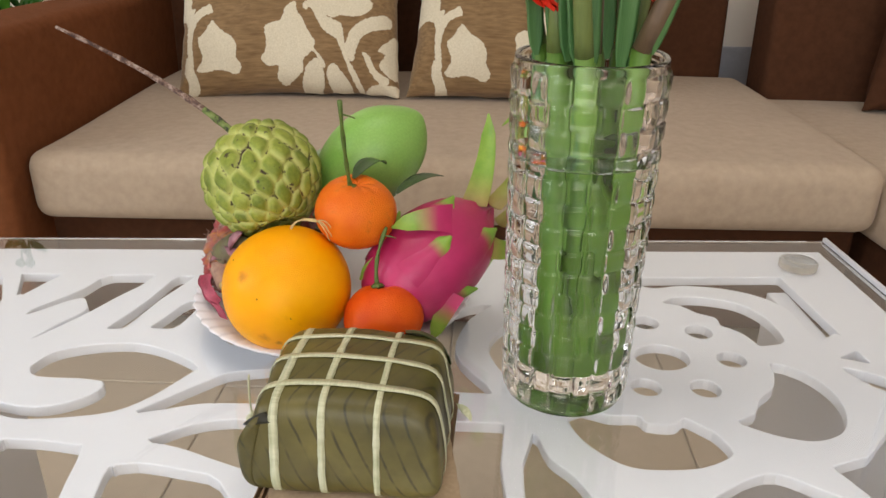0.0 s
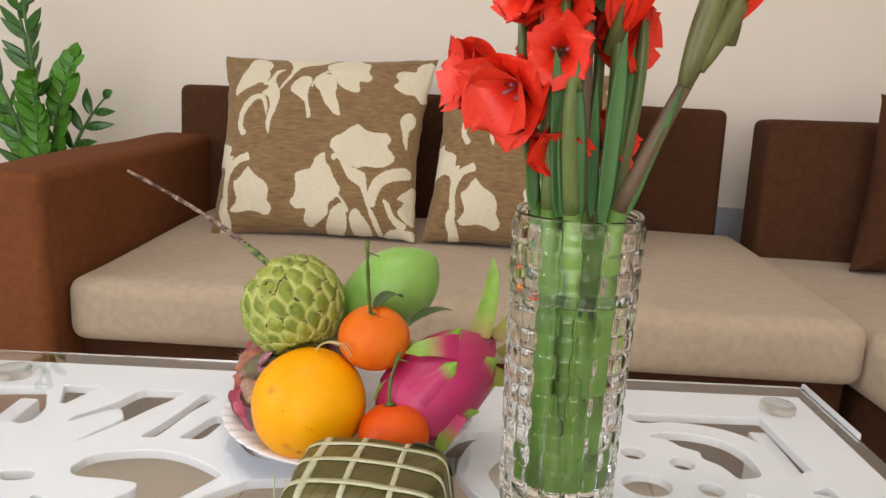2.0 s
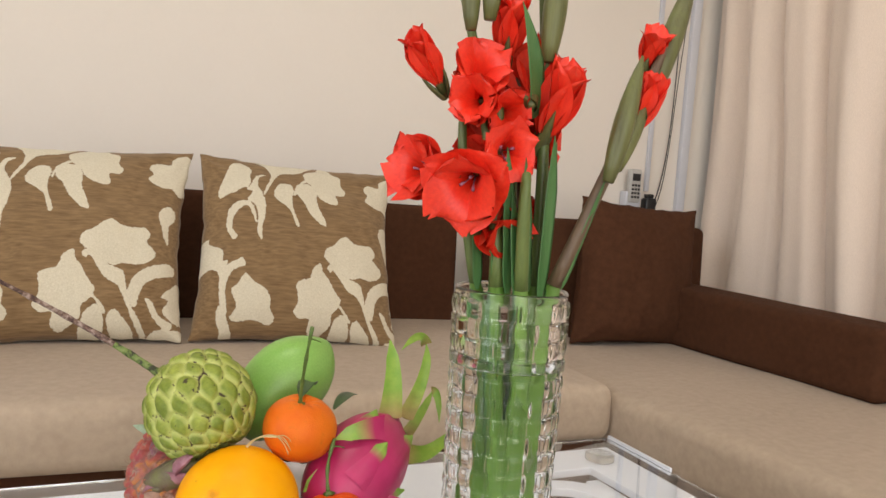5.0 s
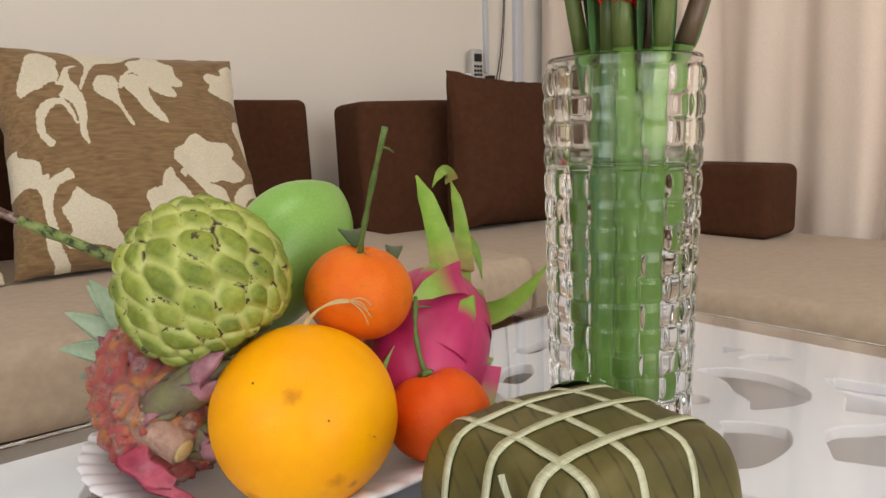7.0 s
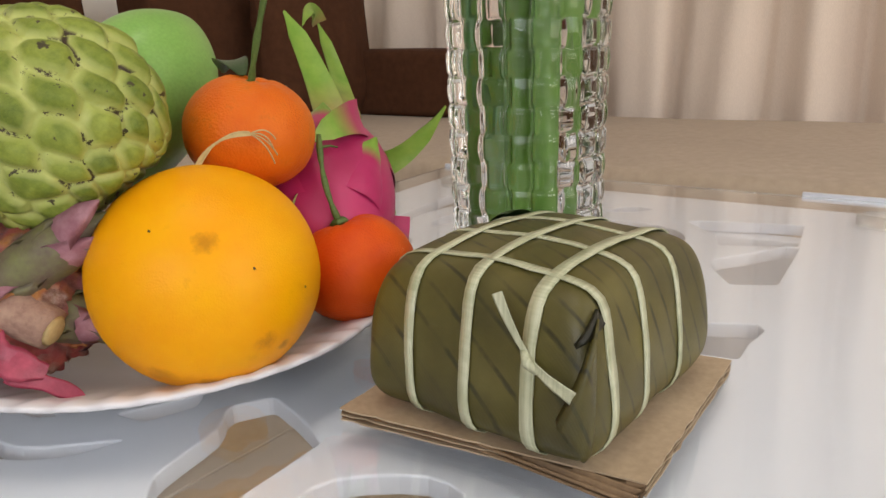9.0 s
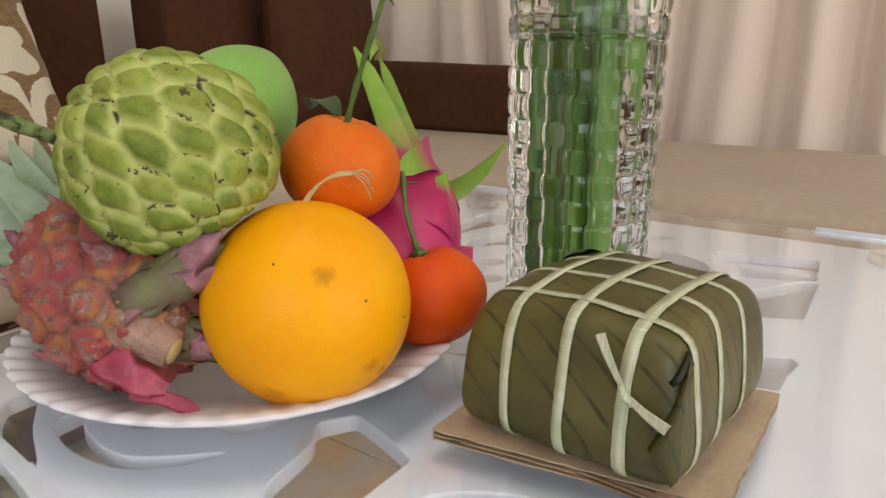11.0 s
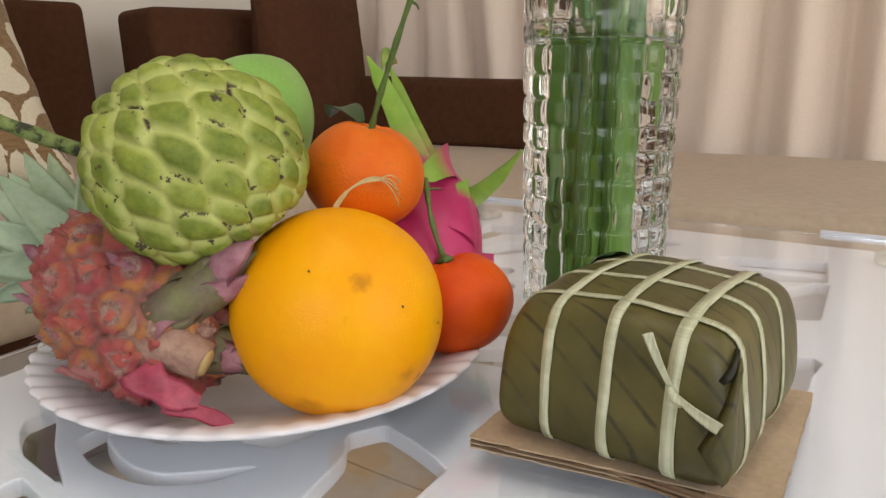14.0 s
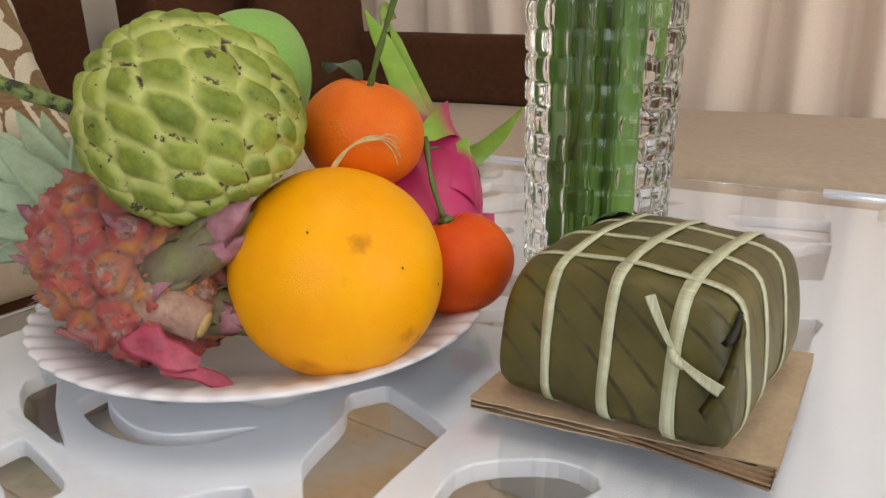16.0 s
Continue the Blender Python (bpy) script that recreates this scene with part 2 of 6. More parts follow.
def window_unit(name, x, y0, y1, z0, z1):
    w = thing(name, pose(x, 0, 0), "white-framed glazed window", "window", kind="structure")
    for n, b in (("frame_rail", (y0, y1, z0, z0 + 0.05)), ("frame_rail", (y0, y1, z1 - 0.05, z1)), ("frame_stile", (y0, y0 + 0.05, z0 + 0.05, z1 - 0.05)),
                 ("frame_stile", (y1 - 0.05, y1, z0 + 0.05, z1 - 0.05)), ("frame_stile", ((y0 + y1) / 2 - 0.03, (y0 + y1) / 2 + 0.03, z0 + 0.05, z1 - 0.05))):
        part(n, box_bm(-0.03, 0.03, *b, 0.004), WHITE_LACQUER, w)
    for a, b in ((y0 + 0.05, (y0 + y1) / 2 - 0.03), ((y0 + y1) / 2 + 0.03, y1 - 0.05)):
        p = part("pane", box_bm(-0.003, 0.003, a, b, z0 + 0.05, z1 - 0.05), TABLE_GLASS, w, smooth=False)
        p.visible_shadow = False
    return w


window_unit("window_1", X0 - 0.06, -1.2, 0.4, 0.85, 2.15)
window_unit("window_2", X1 + 0.06, 0.1, 1.9, 0.9, 2.2)


def ceiling_light(x, y):
    c = thing("ceiling_light", pose(x, y, ZC), "white flat ceiling light panel", "ceiling light", "ceiling lights")
    part("frame", box_bm(-0.65, 0.65, -0.28, 0.28, -0.02, 0, 0.004), WHITE_LACQUER, c)


ceiling_light(-0.3, 0.5)
ceiling_light(0.9, -1.0)

# ---- coffee table ----
TABLE = pose(0.460, 0.939, 0, 0, 0, 4.2)
GLASS_TOP = 0.43


def arc_pts(cx, cy, rx, ry, a0, a1, n=14):
    return [(cx + rx * math.cos(radians(a0 + (a1 - a0) * k / n)), cy + ry * math.sin(radians(a0 + (a1 - a0) * k / n))) for k in range(n + 1)]


def panel_gaps():
    """Outlines of the lotus cut-outs, in millimetres from the far end corner."""
    yield (-922, -67), (-877, -69), (-888, -94), (-902, -119)  # leaf gap
    yield (-823, -70), (-774, -69), (-781, -93), (-797, -121), (-815, -158), (-845, -206), (-835, -182), (-818, -151), (-822, -136), (-832, -122), (-844, -130), (-873, -161), (-872, -149), (-854, -125), (-838, -101)  # forked leaf gap
    yield (-748, -73), (-729, -71), (-740, -101), (-751, -129), (-767, -187), (-783, -187), (-768, -146), (-757, -105)  # leaf gap
    yield (-719, -129), (-703, -129), (-709, -157), (-719, -187), (-742, -185), (-732, -161)  # leaf gap
    yield (-822, -257), (-822, -247), (-812, -229), (-783, -217), (-746, -214), (-710, -228), (-675, -255), (-686, -273), (-703, -299), (-726, -319), (-762, -327), (-797, -329), (-822, -320), (-834, -310), (-833, -304), (-808, -312), (-783, -313), (-760, -302), (-747, -286), (-750, -276), (-770, -272), (-810, -269)  # long curled gap
    yield (-709, -320), (-682, -294), (-656, -270), (-643, -262), (-605, -255), (-586, -243), (-567, -255), (-575, -278), (-588, -305), (-598, -308), (-655, -308), (-686, -316)  # petal gap
    yield (-687, -355), (-665, -340), (-638, -331), (-610, -334), (-587, -368), (-596, -393), (-625, -380), (-660, -364)  # petal gap
    yield (-797, -354), (-768, -356), (-738, -362), (-733, -365), (-729, -398), (-729, -455), (-783, -455), (-794, -376)  # corner gap
    yield (-698, -455), (-704, -395), (-700, -384), (-685, -382), (-653, -389), (-620, -402), (-594, -455), (-625, -455), (-669, -455)  # rim gap
    yield (-1001, -83), (-939, -75), (-913, -128), (-916, -171), (-957, -158)  # end gap
    yield (-884, -267), (-864, -263), (-850, -267), (-849, -278), (-866, -283), (-877, -280)  # small gap
    yield (-242, -84), (-237, -72), (-77, -69), (-71, -186), (-76, -192), (-99, -205), (-98, -152), (-117, -117), (-153, -97), (-195, -91), (-227, -97)  # outer gap
    yield (-227, -129), (-214, -120), (-182, -119), (-148, -132), (-131, -162), (-128, -194), (-134, -212), (-157, -217), (-162, -201), (-169, -188), (-181, -177), (-180, -162), (-197, -152), (-209, -137)  # upper crescent
    yield (-160, -245), (-148, -250), (-131, -269), (-124, -299), (-130, -327), (-145, -348), (-169, -357), (-192, -352), (-210, -342), (-222, -332), (-204, -323), (-191, -302), (-173, -285), (-163, -263)  # side crescent
    yield (-358, -322), (-345, -314), (-324, -324), (-301, -325), (-295, -334), (-272, -337), (-263, -327), (-246, -345), (-239, -367), (-244, -376), (-266, -387), (-291, -390), (-320, -387), (-340, -371), (-354, -348)  # near crescent
    yield (-414, -217), (-401, -187), (-365, -151), (-340, -148), (-352, -179), (-351, -209), (-364, -238), (-361, -264), (-384, -276), (-403, -264), (-412, -241)  # far-side crescent
    yield (-321, -134), (-287, -111), (-257, -118), (-276, -139), (-295, -148), (-312, -151)  # upper crescent
    yield (-444, -151), (-405, -136), (-429, -164), (-445, -210), (-442, -245), (-416, -294), (-454, -291), (-460, -288), (-467, -210)  # outer gap
    yield (-388, -346), (-400, -381), (-401, -455), (-377, -455), (-341, -455), (-363, -400), (-380, -376)  # forked gap
    yield (-456, -332), (-410, -335), (-417, -381), (-419, -455), (-457, -455)  # side gap
    yield (-92, -237), (-69, -224), (-67, -247)  # small triangle
    yield (-98, -253), (-80, -260), (-61, -278), (-66, -299), (-85, -283)  # edge gap
    yield (-171, -387), (-138, -376), (-113, -352), (-94, -348), (-70, -440), (-147, -446)  # edge gap
    yield (-271, -420), (-242, -402), (-216, -395), (-190, -412), (-149, -448), (-257, -450)  # rim gap
    yield (-665, -119), (-644, -118), (-658, -134), (-667, -160), (-667, -182), (-658, -198), (-636, -224), (-656, -215), (-671, -198), (-678, -179), (-678, -153), (-672, -132)  # bud crescent
    yield (-642, -142), (-634, -143), (-639, -173), (-646, -160)  # bud eye
    yield (-622, -197), (-583, -219), (-595, -227), (-619, -217)  # bud eye
    yield (-667, -72), (-646, -72), (-675, -113), (-690, -142), (-697, -150), (-690, -110)  # leaf gap


def smooth_ring(pts, n=3):
    """A closed curve through the points."""
    P, out = np.array(pts, float), []
    m = len(P)
    for i in range(m):
        a, b, c, d = P[i - 1], P[i], P[(i + 1) % m], P[(i + 2) % m]
        for k in range(n):
            t = k / n
            out.append(0.5 * (2 * b + (c - a) * t + (2 * a - 5 * b + 4 * c - d) * t * t + (3 * b - a - 3 * c + d) * t ** 3))
    return out


def soft_ring(pts):
    """The same outline with its long runs straight and its corners a little rounded."""
    out, m = [], len(pts)
    for i in range(m):
        p, q, r = (Vector(pts[(i + k) % m]) for k in (-1, 0, 1))
        u, w = p - q, r - q
        turn = u.angle(w, math.pi)
        if turn > 2.2:
            out += [tuple(x) for x in smooth_ring(pts)[3 * i:3 * i + 3]]
        else:
            k = min(3.0, 0.3 * u.length, 0.3 * w.length)
            out += [tuple(q + u.normalized() * k), tuple(q + u.normalized() * k * 0.3 + w.normalized() * k * 0.3), tuple(q + w.normalized() * k)]
    return out


def panel_holes():
    h = [soft_ring(g) for g in panel_gaps()]
    h.append(arc_pts(-256, -236, 25, 22, 0, 345, 23))
    h += [arc_pts(x, y, 13, 13, 0, 340, 17) for x, y in ((-255, -172), (-207, -190), (-193, -240), (-232, -286), (-283, -284), (-312, -240), (-300, -194))]
    return h


def inside(x, y, ring):
    hit = False
    for (ax, ay), (bx, by) in zip(ring, ring[1:] + ring[:1]):
        if (ay > y) != (by > y) and x < ax + (y - ay) / (by - ay) * (bx - ax):
            hit = not hit
    return hit


def panel_mesh(name, width, depth, holes, z0, z1):
    """A board with cut-outs; outlines in millimetres."""
    outline = [(0, 0), (-width, 0), (-width, -depth), (0, -depth)]
    pts, edges = [], []
    for ring in [outline] + holes:
        k = len(pts)
        pts += [Vector(p) for p in ring]
        edges += [(k + i, k + (i + 1) % len(ring)) for i in range(len(ring))]
    vs, _, tris, *_ = geometry.delaunay_2d_cdt(pts, edges, [], 0, 1e-4)
    keep = []
    for tri in tris:
        cx, cy = sum(vs[i].x for i in tri) / 3, sum(vs[i].y for i in tri) / 3
        if not any(inside(cx, cy, h) for h in holes):
            keep.append(tri)
    bm = bmesh.new()
    top = [bm.verts.new((v.x / 1000, v.y / 1000, z1)) for v in vs]
    for tri in keep:
        bm.faces.new([top[i] for i in tri])
    ex = bmesh.ops.extrude_face_region(bm, geom=bm.faces[:], use_keep_orig=True)
    for v in ex["geom"]:
        if isinstance(v, bmesh.types.BMVert):
            v.co.z = z0
    loose = [v for v in bm.verts if not v.link_faces]
    bmesh.ops.delete(bm, geom=loose, context="VERTS")
    bmesh.ops.recalc_face_normals(bm, faces=bm.faces)
    edge = [e for e in bm.edges if len(e.link_faces) == 2 and e.calc_face_angle(0) > 0.9 and e.verts[0].co.z == e.verts[1].co.z]
    bmesh.ops.bevel(bm, geom=edge, offset=0.0012, segments=2, profile=0.5, affect="EDGES")
    me = bpy.data.meshes.new(name)
    bm.to_mesh(me)
    bm.free()
    me.materials.append(WHITE_LACQUER)
    return me


def coffee_table():
    t = thing("coffee_table", TABLE, "white lacquered coffee table with lotus cut-outs under clear glass", "table")
    p = new("openwork_panel", panel_mesh("openwork_panel", 1042, 545, panel_holes(), 0.4015, 0.412))
    p.parent = t
    tagged(p, "white board with lotus cut-outs")
    g = part("glass_top", box_bm(-1.045, 0.004, -0.548, 0.004, 0.4225, GLASS_TOP, 0.0015), TABLE_GLASS, t, "clear glass sheet", smooth=False)
    g.visible_shadow = False
    for x in (-0.047, -0.995):
        for y in (-0.047, -0.500):
            b = part("standoff", lathe_bm([(0.0, 0.4125), (0.019, 0.4125), (0.021, 0.414), (0.021, 0.4205), (0.019, 0.4222), (0.0, 0.4222)], 28), ACRYLIC, t, "round clear glass support")
            b.location = (x, y, 0)
    for y0, y1 in ((-0.135, 0.006), (-0.55, -0.425)):
        for x0, x1 in ((0.0045, 0.009), (-1.05, -1.0455)):
            part("edge_strip", box_bm(x0, x1, y0, y1, 0.418, 0.4335, 0.001), WHITE_LACQUER, t, "white edge clip")
    for x in (-0.085, -0.955):
        part("side_board", box_bm(x - 0.011, x + 0.011, -0.46, -0.085, 0.0, 0.4012, 0.002), WHITE_LACQUER, t)


coffee_table()


# ---- sofa ----
SOFA = pose(0.0, 1.335, 0, 0, 0, 2.0)
CHAISE = pose(0.757, 1.22, 0, 0, 0, 6.5)


def sofa():
    s = thing("sofa", SOFA, "brown fabric sofa with one long beige seat cushion", "sofa")
    part("base", box_bm(-0.86, 0.745, 0.05, 0.93, 0.04, 0.272, 0.012, 3), CLOTH_BROWN, s)
    c = part("seat_cushion", cushion_bm(1.49, 0.80, 0.125, 0.034, 0.006, 30, 16), CLOTH_TAN, s, "beige woven seat cushion")
    c.location = (-0.002, 0.38, 0.274)
    b = part("backrest", cushion_bm(1.535, 0.16, 0.436, 0.024, 0.004, 20, 4), CLOTH_BROWN, s)
    b.matrix_local = pose(-0.074, 0.850, 0.30, -4, 0, -1)
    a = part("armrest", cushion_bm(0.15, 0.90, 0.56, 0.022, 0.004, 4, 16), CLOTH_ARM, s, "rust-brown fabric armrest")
    a.location = (-0.825, 0.385, 0.04)
    for x in (-0.84, 0.70):
        for y in (0.06, 0.74):
            f = part("foot", lathe_bm([(0.0, 0.0), (0.02, 0.0), (0.024, 0.04), (0.0, 0.04)], 16), DARK_WOOD, s)
            f.location = (x, y, 0)


def chaise():
    s = thing("chaise_sofa", CHAISE, "brown fabric chaise with a wide beige seat cushion", "sofa")
    part("base", box_bm(0.04, 0.73, -1.05, 0.80, 0.04, 0.246, 0.012, 3), CLOTH_BROWN, s)
    c = part("seat_cushion", cushion_bm(0.78, 1.86, 0.125, 0.034, 0.006, 16, 30), CLOTH_TAN, s, "beige woven seat cushion")
    c.location = (0.392, -0.14, 0.250)
    b = part("backrest", cushion_bm(0.73, 0.15, 0.445, 0.024, 0.004, 12, 4), CLOTH_BROWN, s)
    b.matrix_local = pose(0.4206, 0.767, 0.28, -3, 0, -6.5)
    a = part("armrest", cushion_bm(0.16, 1.0, 0.172, 0.022, 0.004, 4, 16), CLOTH_BROWN, s)
    a.location = (0.63, 0.405, 0.380)
    for x in (0.08, 0.69):
        for y in (-1.0, 0.72):
            f = part("foot", lathe_bm([(0.0, 0.0), (0.02, 0.0), (0.024, 0.04), (0.0, 0.04)], 16), DARK_WOOD, s)
            f.location = (x, y, 0)


sofa()
chaise()


# ---- pillows ----
def flower_shapes():
    """Outlines of the cream flowers on the pillow cloth, x and y from 0 to 1, y up."""
    yield (0.085, 0.734), (0.085, 0.787), (0.115, 0.869), (0.133, 0.918), (0.152, 0.955), (0.188, 0.966), (0.233, 0.940), (0.247, 0.908), (0.236, 0.878), (0.240, 0.847), (0.226, 0.805), (0.198, 0.801), (0.165, 0.775), (0.130, 0.762), (0.104, 0.740)  # tulip flower
    yield (0.175, 0.986), (0.215, 1.001), (0.271, 0.990), (0.369, 0.993), (0.496, 0.982), (0.559, 0.987), (0.536, 0.962), (0.478, 0.925), (0.417, 0.914), (0.382, 0.900), (0.354, 0.862), (0.325, 0.802), (0.293, 0.745), (0.302, 0.790), (0.329, 0.849), (0.340, 0.898), (0.324, 0.940), (0.288, 0.973), (0.234, 0.988)  # top spray
    yield (0.314, 0.888), (0.277, 0.886), (0.254, 0.858), (0.239, 0.822), (0.216, 0.791), (0.244, 0.782), (0.233, 0.756), (0.217, 0.729), (0.249, 0.708), (0.264, 0.654), (0.257, 0.579), (0.255, 0.539), (0.274, 0.492), (0.280, 0.573), (0.296, 0.633), (0.304, 0.706), (0.293, 0.767), (0.271, 0.817), (0.282, 0.865)  # drooping stalk
    yield (0.231, 0.718), (0.196, 0.726), (0.161, 0.710), (0.130, 0.672), (0.115, 0.609), (0.113, 0.554), (0.138, 0.498), (0.162, 0.516), (0.139, 0.557), (0.145, 0.616), (0.168, 0.661), (0.198, 0.693), (0.223, 0.690), (0.240, 0.636), (0.255, 0.592), (0.252, 0.668)  # curled leaf
    yield (0.347, 0.770), (0.367, 0.823), (0.401, 0.843), (0.437, 0.835), (0.447, 0.795), (0.436, 0.753), (0.439, 0.691), (0.456, 0.631), (0.460, 0.585), (0.444, 0.592), (0.426, 0.671), (0.394, 0.710), (0.361, 0.738)  # hanging leaf
    yield (0.445, 0.779), (0.461, 0.825), (0.491, 0.864), (0.523, 0.887), (0.523, 0.868), (0.489, 0.841), (0.464, 0.800), (0.454, 0.768)  # leaf twig
    yield (0.462, 0.835), (0.500, 0.852), (0.541, 0.845), (0.564, 0.800), (0.563, 0.753), (0.568, 0.713), (0.585, 0.661), (0.597, 0.603), (0.569, 0.610), (0.545, 0.641), (0.514, 0.684), (0.489, 0.744), (0.462, 0.781)  # hanging leaf
    yield (0.512, 0.879), (0.507, 0.920), (0.538, 0.946), (0.575, 0.960), (0.596, 0.995), (0.635, 0.984), (0.665, 0.947), (0.703, 0.929), (0.699, 0.881), (0.720, 0.836), (0.700, 0.805), (0.665, 0.807), (0.673, 0.757), (0.653, 0.739), (0.614, 0.750), (0.577, 0.777), (0.554, 0.824)  # full flower
    yield (0.821, 0.800), (0.840, 0.835), (0.821, 0.864), (0.838, 0.898), (0.875, 0.906), (0.910, 0.901), (0.918, 0.941), (0.964, 0.969), (1.001, 0.945), (0.998, 0.854), (0.986, 0.782), (0.957, 0.718), (0.919, 0.755), (0.880, 0.757), (0.839, 0.777)  # edge flower
    yield (0.885, 0.539), (0.871, 0.600), (0.889, 0.640), (0.918, 0.650), (0.940, 0.618), (0.935, 0.576), (0.916, 0.543), (0.916, 0.496), (0.917, 0.443), (0.898, 0.478)  # edge bud
    yield (0.571, 0.433), (0.586, 0.475), (0.621, 0.494), (0.649, 0.528), (0.689, 0.552), (0.730, 0.522), (0.769, 0.517), (0.822, 0.517), (0.844, 0.481), (0.828, 0.448), (0.860, 0.411), (0.869, 0.381), (0.840, 0.344), (0.791, 0.330), (0.741, 0.334), (0.705, 0.321), (0.657, 0.341), (0.610, 0.382), (0.582, 0.410)  # large flower
    yield (0.405, 0.145), (0.427, 0.183), (0.430, 0.229), (0.424, 0.274), (0.460, 0.299), (0.495, 0.312), (0.513, 0.365), (0.549, 0.391), (0.560, 0.349), (0.584, 0.312), (0.615, 0.247), (0.639, 0.213), (0.624, 0.172), (0.591, 0.139), (0.585, 0.093), (0.541, 0.056), (0.499, 0.043), (0.471, 0.067), (0.480, 0.113), (0.436, 0.115)  # lower flower
    yield (0.581, 0.373), (0.601, 0.390), (0.634, 0.372), (0.662, 0.341), (0.706, 0.315), (0.743, 0.297), (0.758, 0.237), (0.768, 0.171), (0.805, 0.098), (0.847, 0.020), (0.822, 0.021), (0.784, 0.087), (0.755, 0.160), (0.724, 0.228), (0.672, 0.262), (0.640, 0.317), (0.613, 0.361), (0.597, 0.350)  # branch
    yield (0.760, 0.179), (0.776, 0.248), (0.808, 0.298), (0.855, 0.330), (0.916, 0.349), (0.948, 0.331), (0.940, 0.292), (0.877, 0.271), (0.833, 0.239), (0.813, 0.191), (0.802, 0.138), (0.783, 0.136)  # side leaf
    yield (0.964, 0.264), (0.937, 0.233), (0.919, 0.216), (0.902, 0.184), (0.929, 0.171), (0.907, 0.123), (0.934, 0.089), (0.977, 0.065), (1.008, 0.102), (0.994, 0.224)  # edge petals
    yield (0.836, 0.174), (0.864, 0.165), (0.885, 0.121), (0.911, 0.093), (0.954, 0.066), (0.930, 0.036), (0.886, 0.072), (0.854, 0.124)  # curl
    yield (0.838, 0.007), (0.877, 0.038), (0.939, 0.046), (0.995, 0.039), (1.011, 0.016), (0.971, -0.009), (0.906, 0.010), (0.866, -0.012)  # hem leaves
    yield (0.573, 0.016), (0.587, 0.078), (0.606, 0.119), (0.647, 0.144), (0.673, 0.101), (0.673, 0.041), (0.633, 0.004), (0.598, -0.005)  # hem petals
    yield (0.686, 0.096), (0.717, 0.123), (0.748, 0.093), (0.792, 0.036), (0.782, -0.001), (0.718, 0.011), (0.695, 0.043)  # hem petals
    yield (0.614, 0.193), (0.638, 0.183), (0.685, 0.117), (0.672, 0.107), (0.647, 0.150)  # twig
    yield (0.123, 0.243), (0.151, 0.267), (0.191, 0.322), (0.213, 0.298), (0.233, 0.275), (0.278, 0.244), (0.301, 0.201), (0.298, 0.156), (0.318, 0.113), (0.291, 0.083), (0.246, 0.097), (0.197, 0.101), (0.151, 0.094), (0.111, 0.108), (0.142, 0.155), (0.132, 0.199)  # near flower
    yield (0.070, 0.169), (0.068, 0.246), (0.075, 0.313), (0.102, 0.361), (0.146, 0.387), (0.182, 0.400), (0.193, 0.359), (0.167, 0.353), (0.130, 0.331), (0.106, 0.283), (0.096, 0.231), (0.100, 0.136), (0.089, 0.117)  # arched leaf
    yield (0.051, 0.102), (0.063, 0.168), (0.085, 0.141), (0.108, 0.084), (0.122, 0.032), (0.084, 0.002), (0.048, -0.010), (0.068, 0.045)  # hem curl
    yield (0.035, 0.000), (0.117, -0.001), (0.188, -0.001), (0.265, -0.005), (0.191, -0.021), (0.073, -0.023)  # hem stroke
    yield (-0.035, 0.376), (-0.035, 0.452), (-0.005, 0.491), (0.031, 0.508), (0.036, 0.475), (0.093, 0.442), (0.091, 0.390), (0.111, 0.383), (0.092, 0.315), (0.074, 0.268), (0.066, 0.327), (0.028, 0.344), (-0.015, 0.319)  # edge tulip


def motif(X, Y):
    """Signed distance to the nearest flower edge, above zero where the cloth is cream."""
    best = np.full(X.shape, -1.0)
    for shape in flower_shapes():
        ring = smooth_ring(shape)
        lo, hi = np.min(ring, axis=0) - 0.03, np.max(ring, axis=0) + 0.03
        near = (X > lo[0]) & (X < hi[0]) & (Y > lo[1]) & (Y < hi[1])
        x, y = X[near], Y[near]
        dist, within = np.full(x.shape, 9.0), np.zeros(x.shape, bool)
        for (ax, ay), (bx, by) in zip(ring, ring[1:] + ring[:1]):
            dx, dy = bx - ax, by - ay
            k = np.clip(((x - ax) * dx + (y - ay) * dy) / (dx * dx + dy * dy + 1e-12), 0, 1)
            dist = np.minimum(dist, np.hypot(x - ax - k * dx, y - ay - k * dy))
            if ay != by:
                within ^= ((ay > y) != (by > y)) & (x < ax + (y - ay) / (by - ay) * dx)
        best[near] = np.maximum(best[near], np.where(within, dist, -dist) * 22)
    return np.clip(best, -1, 1)


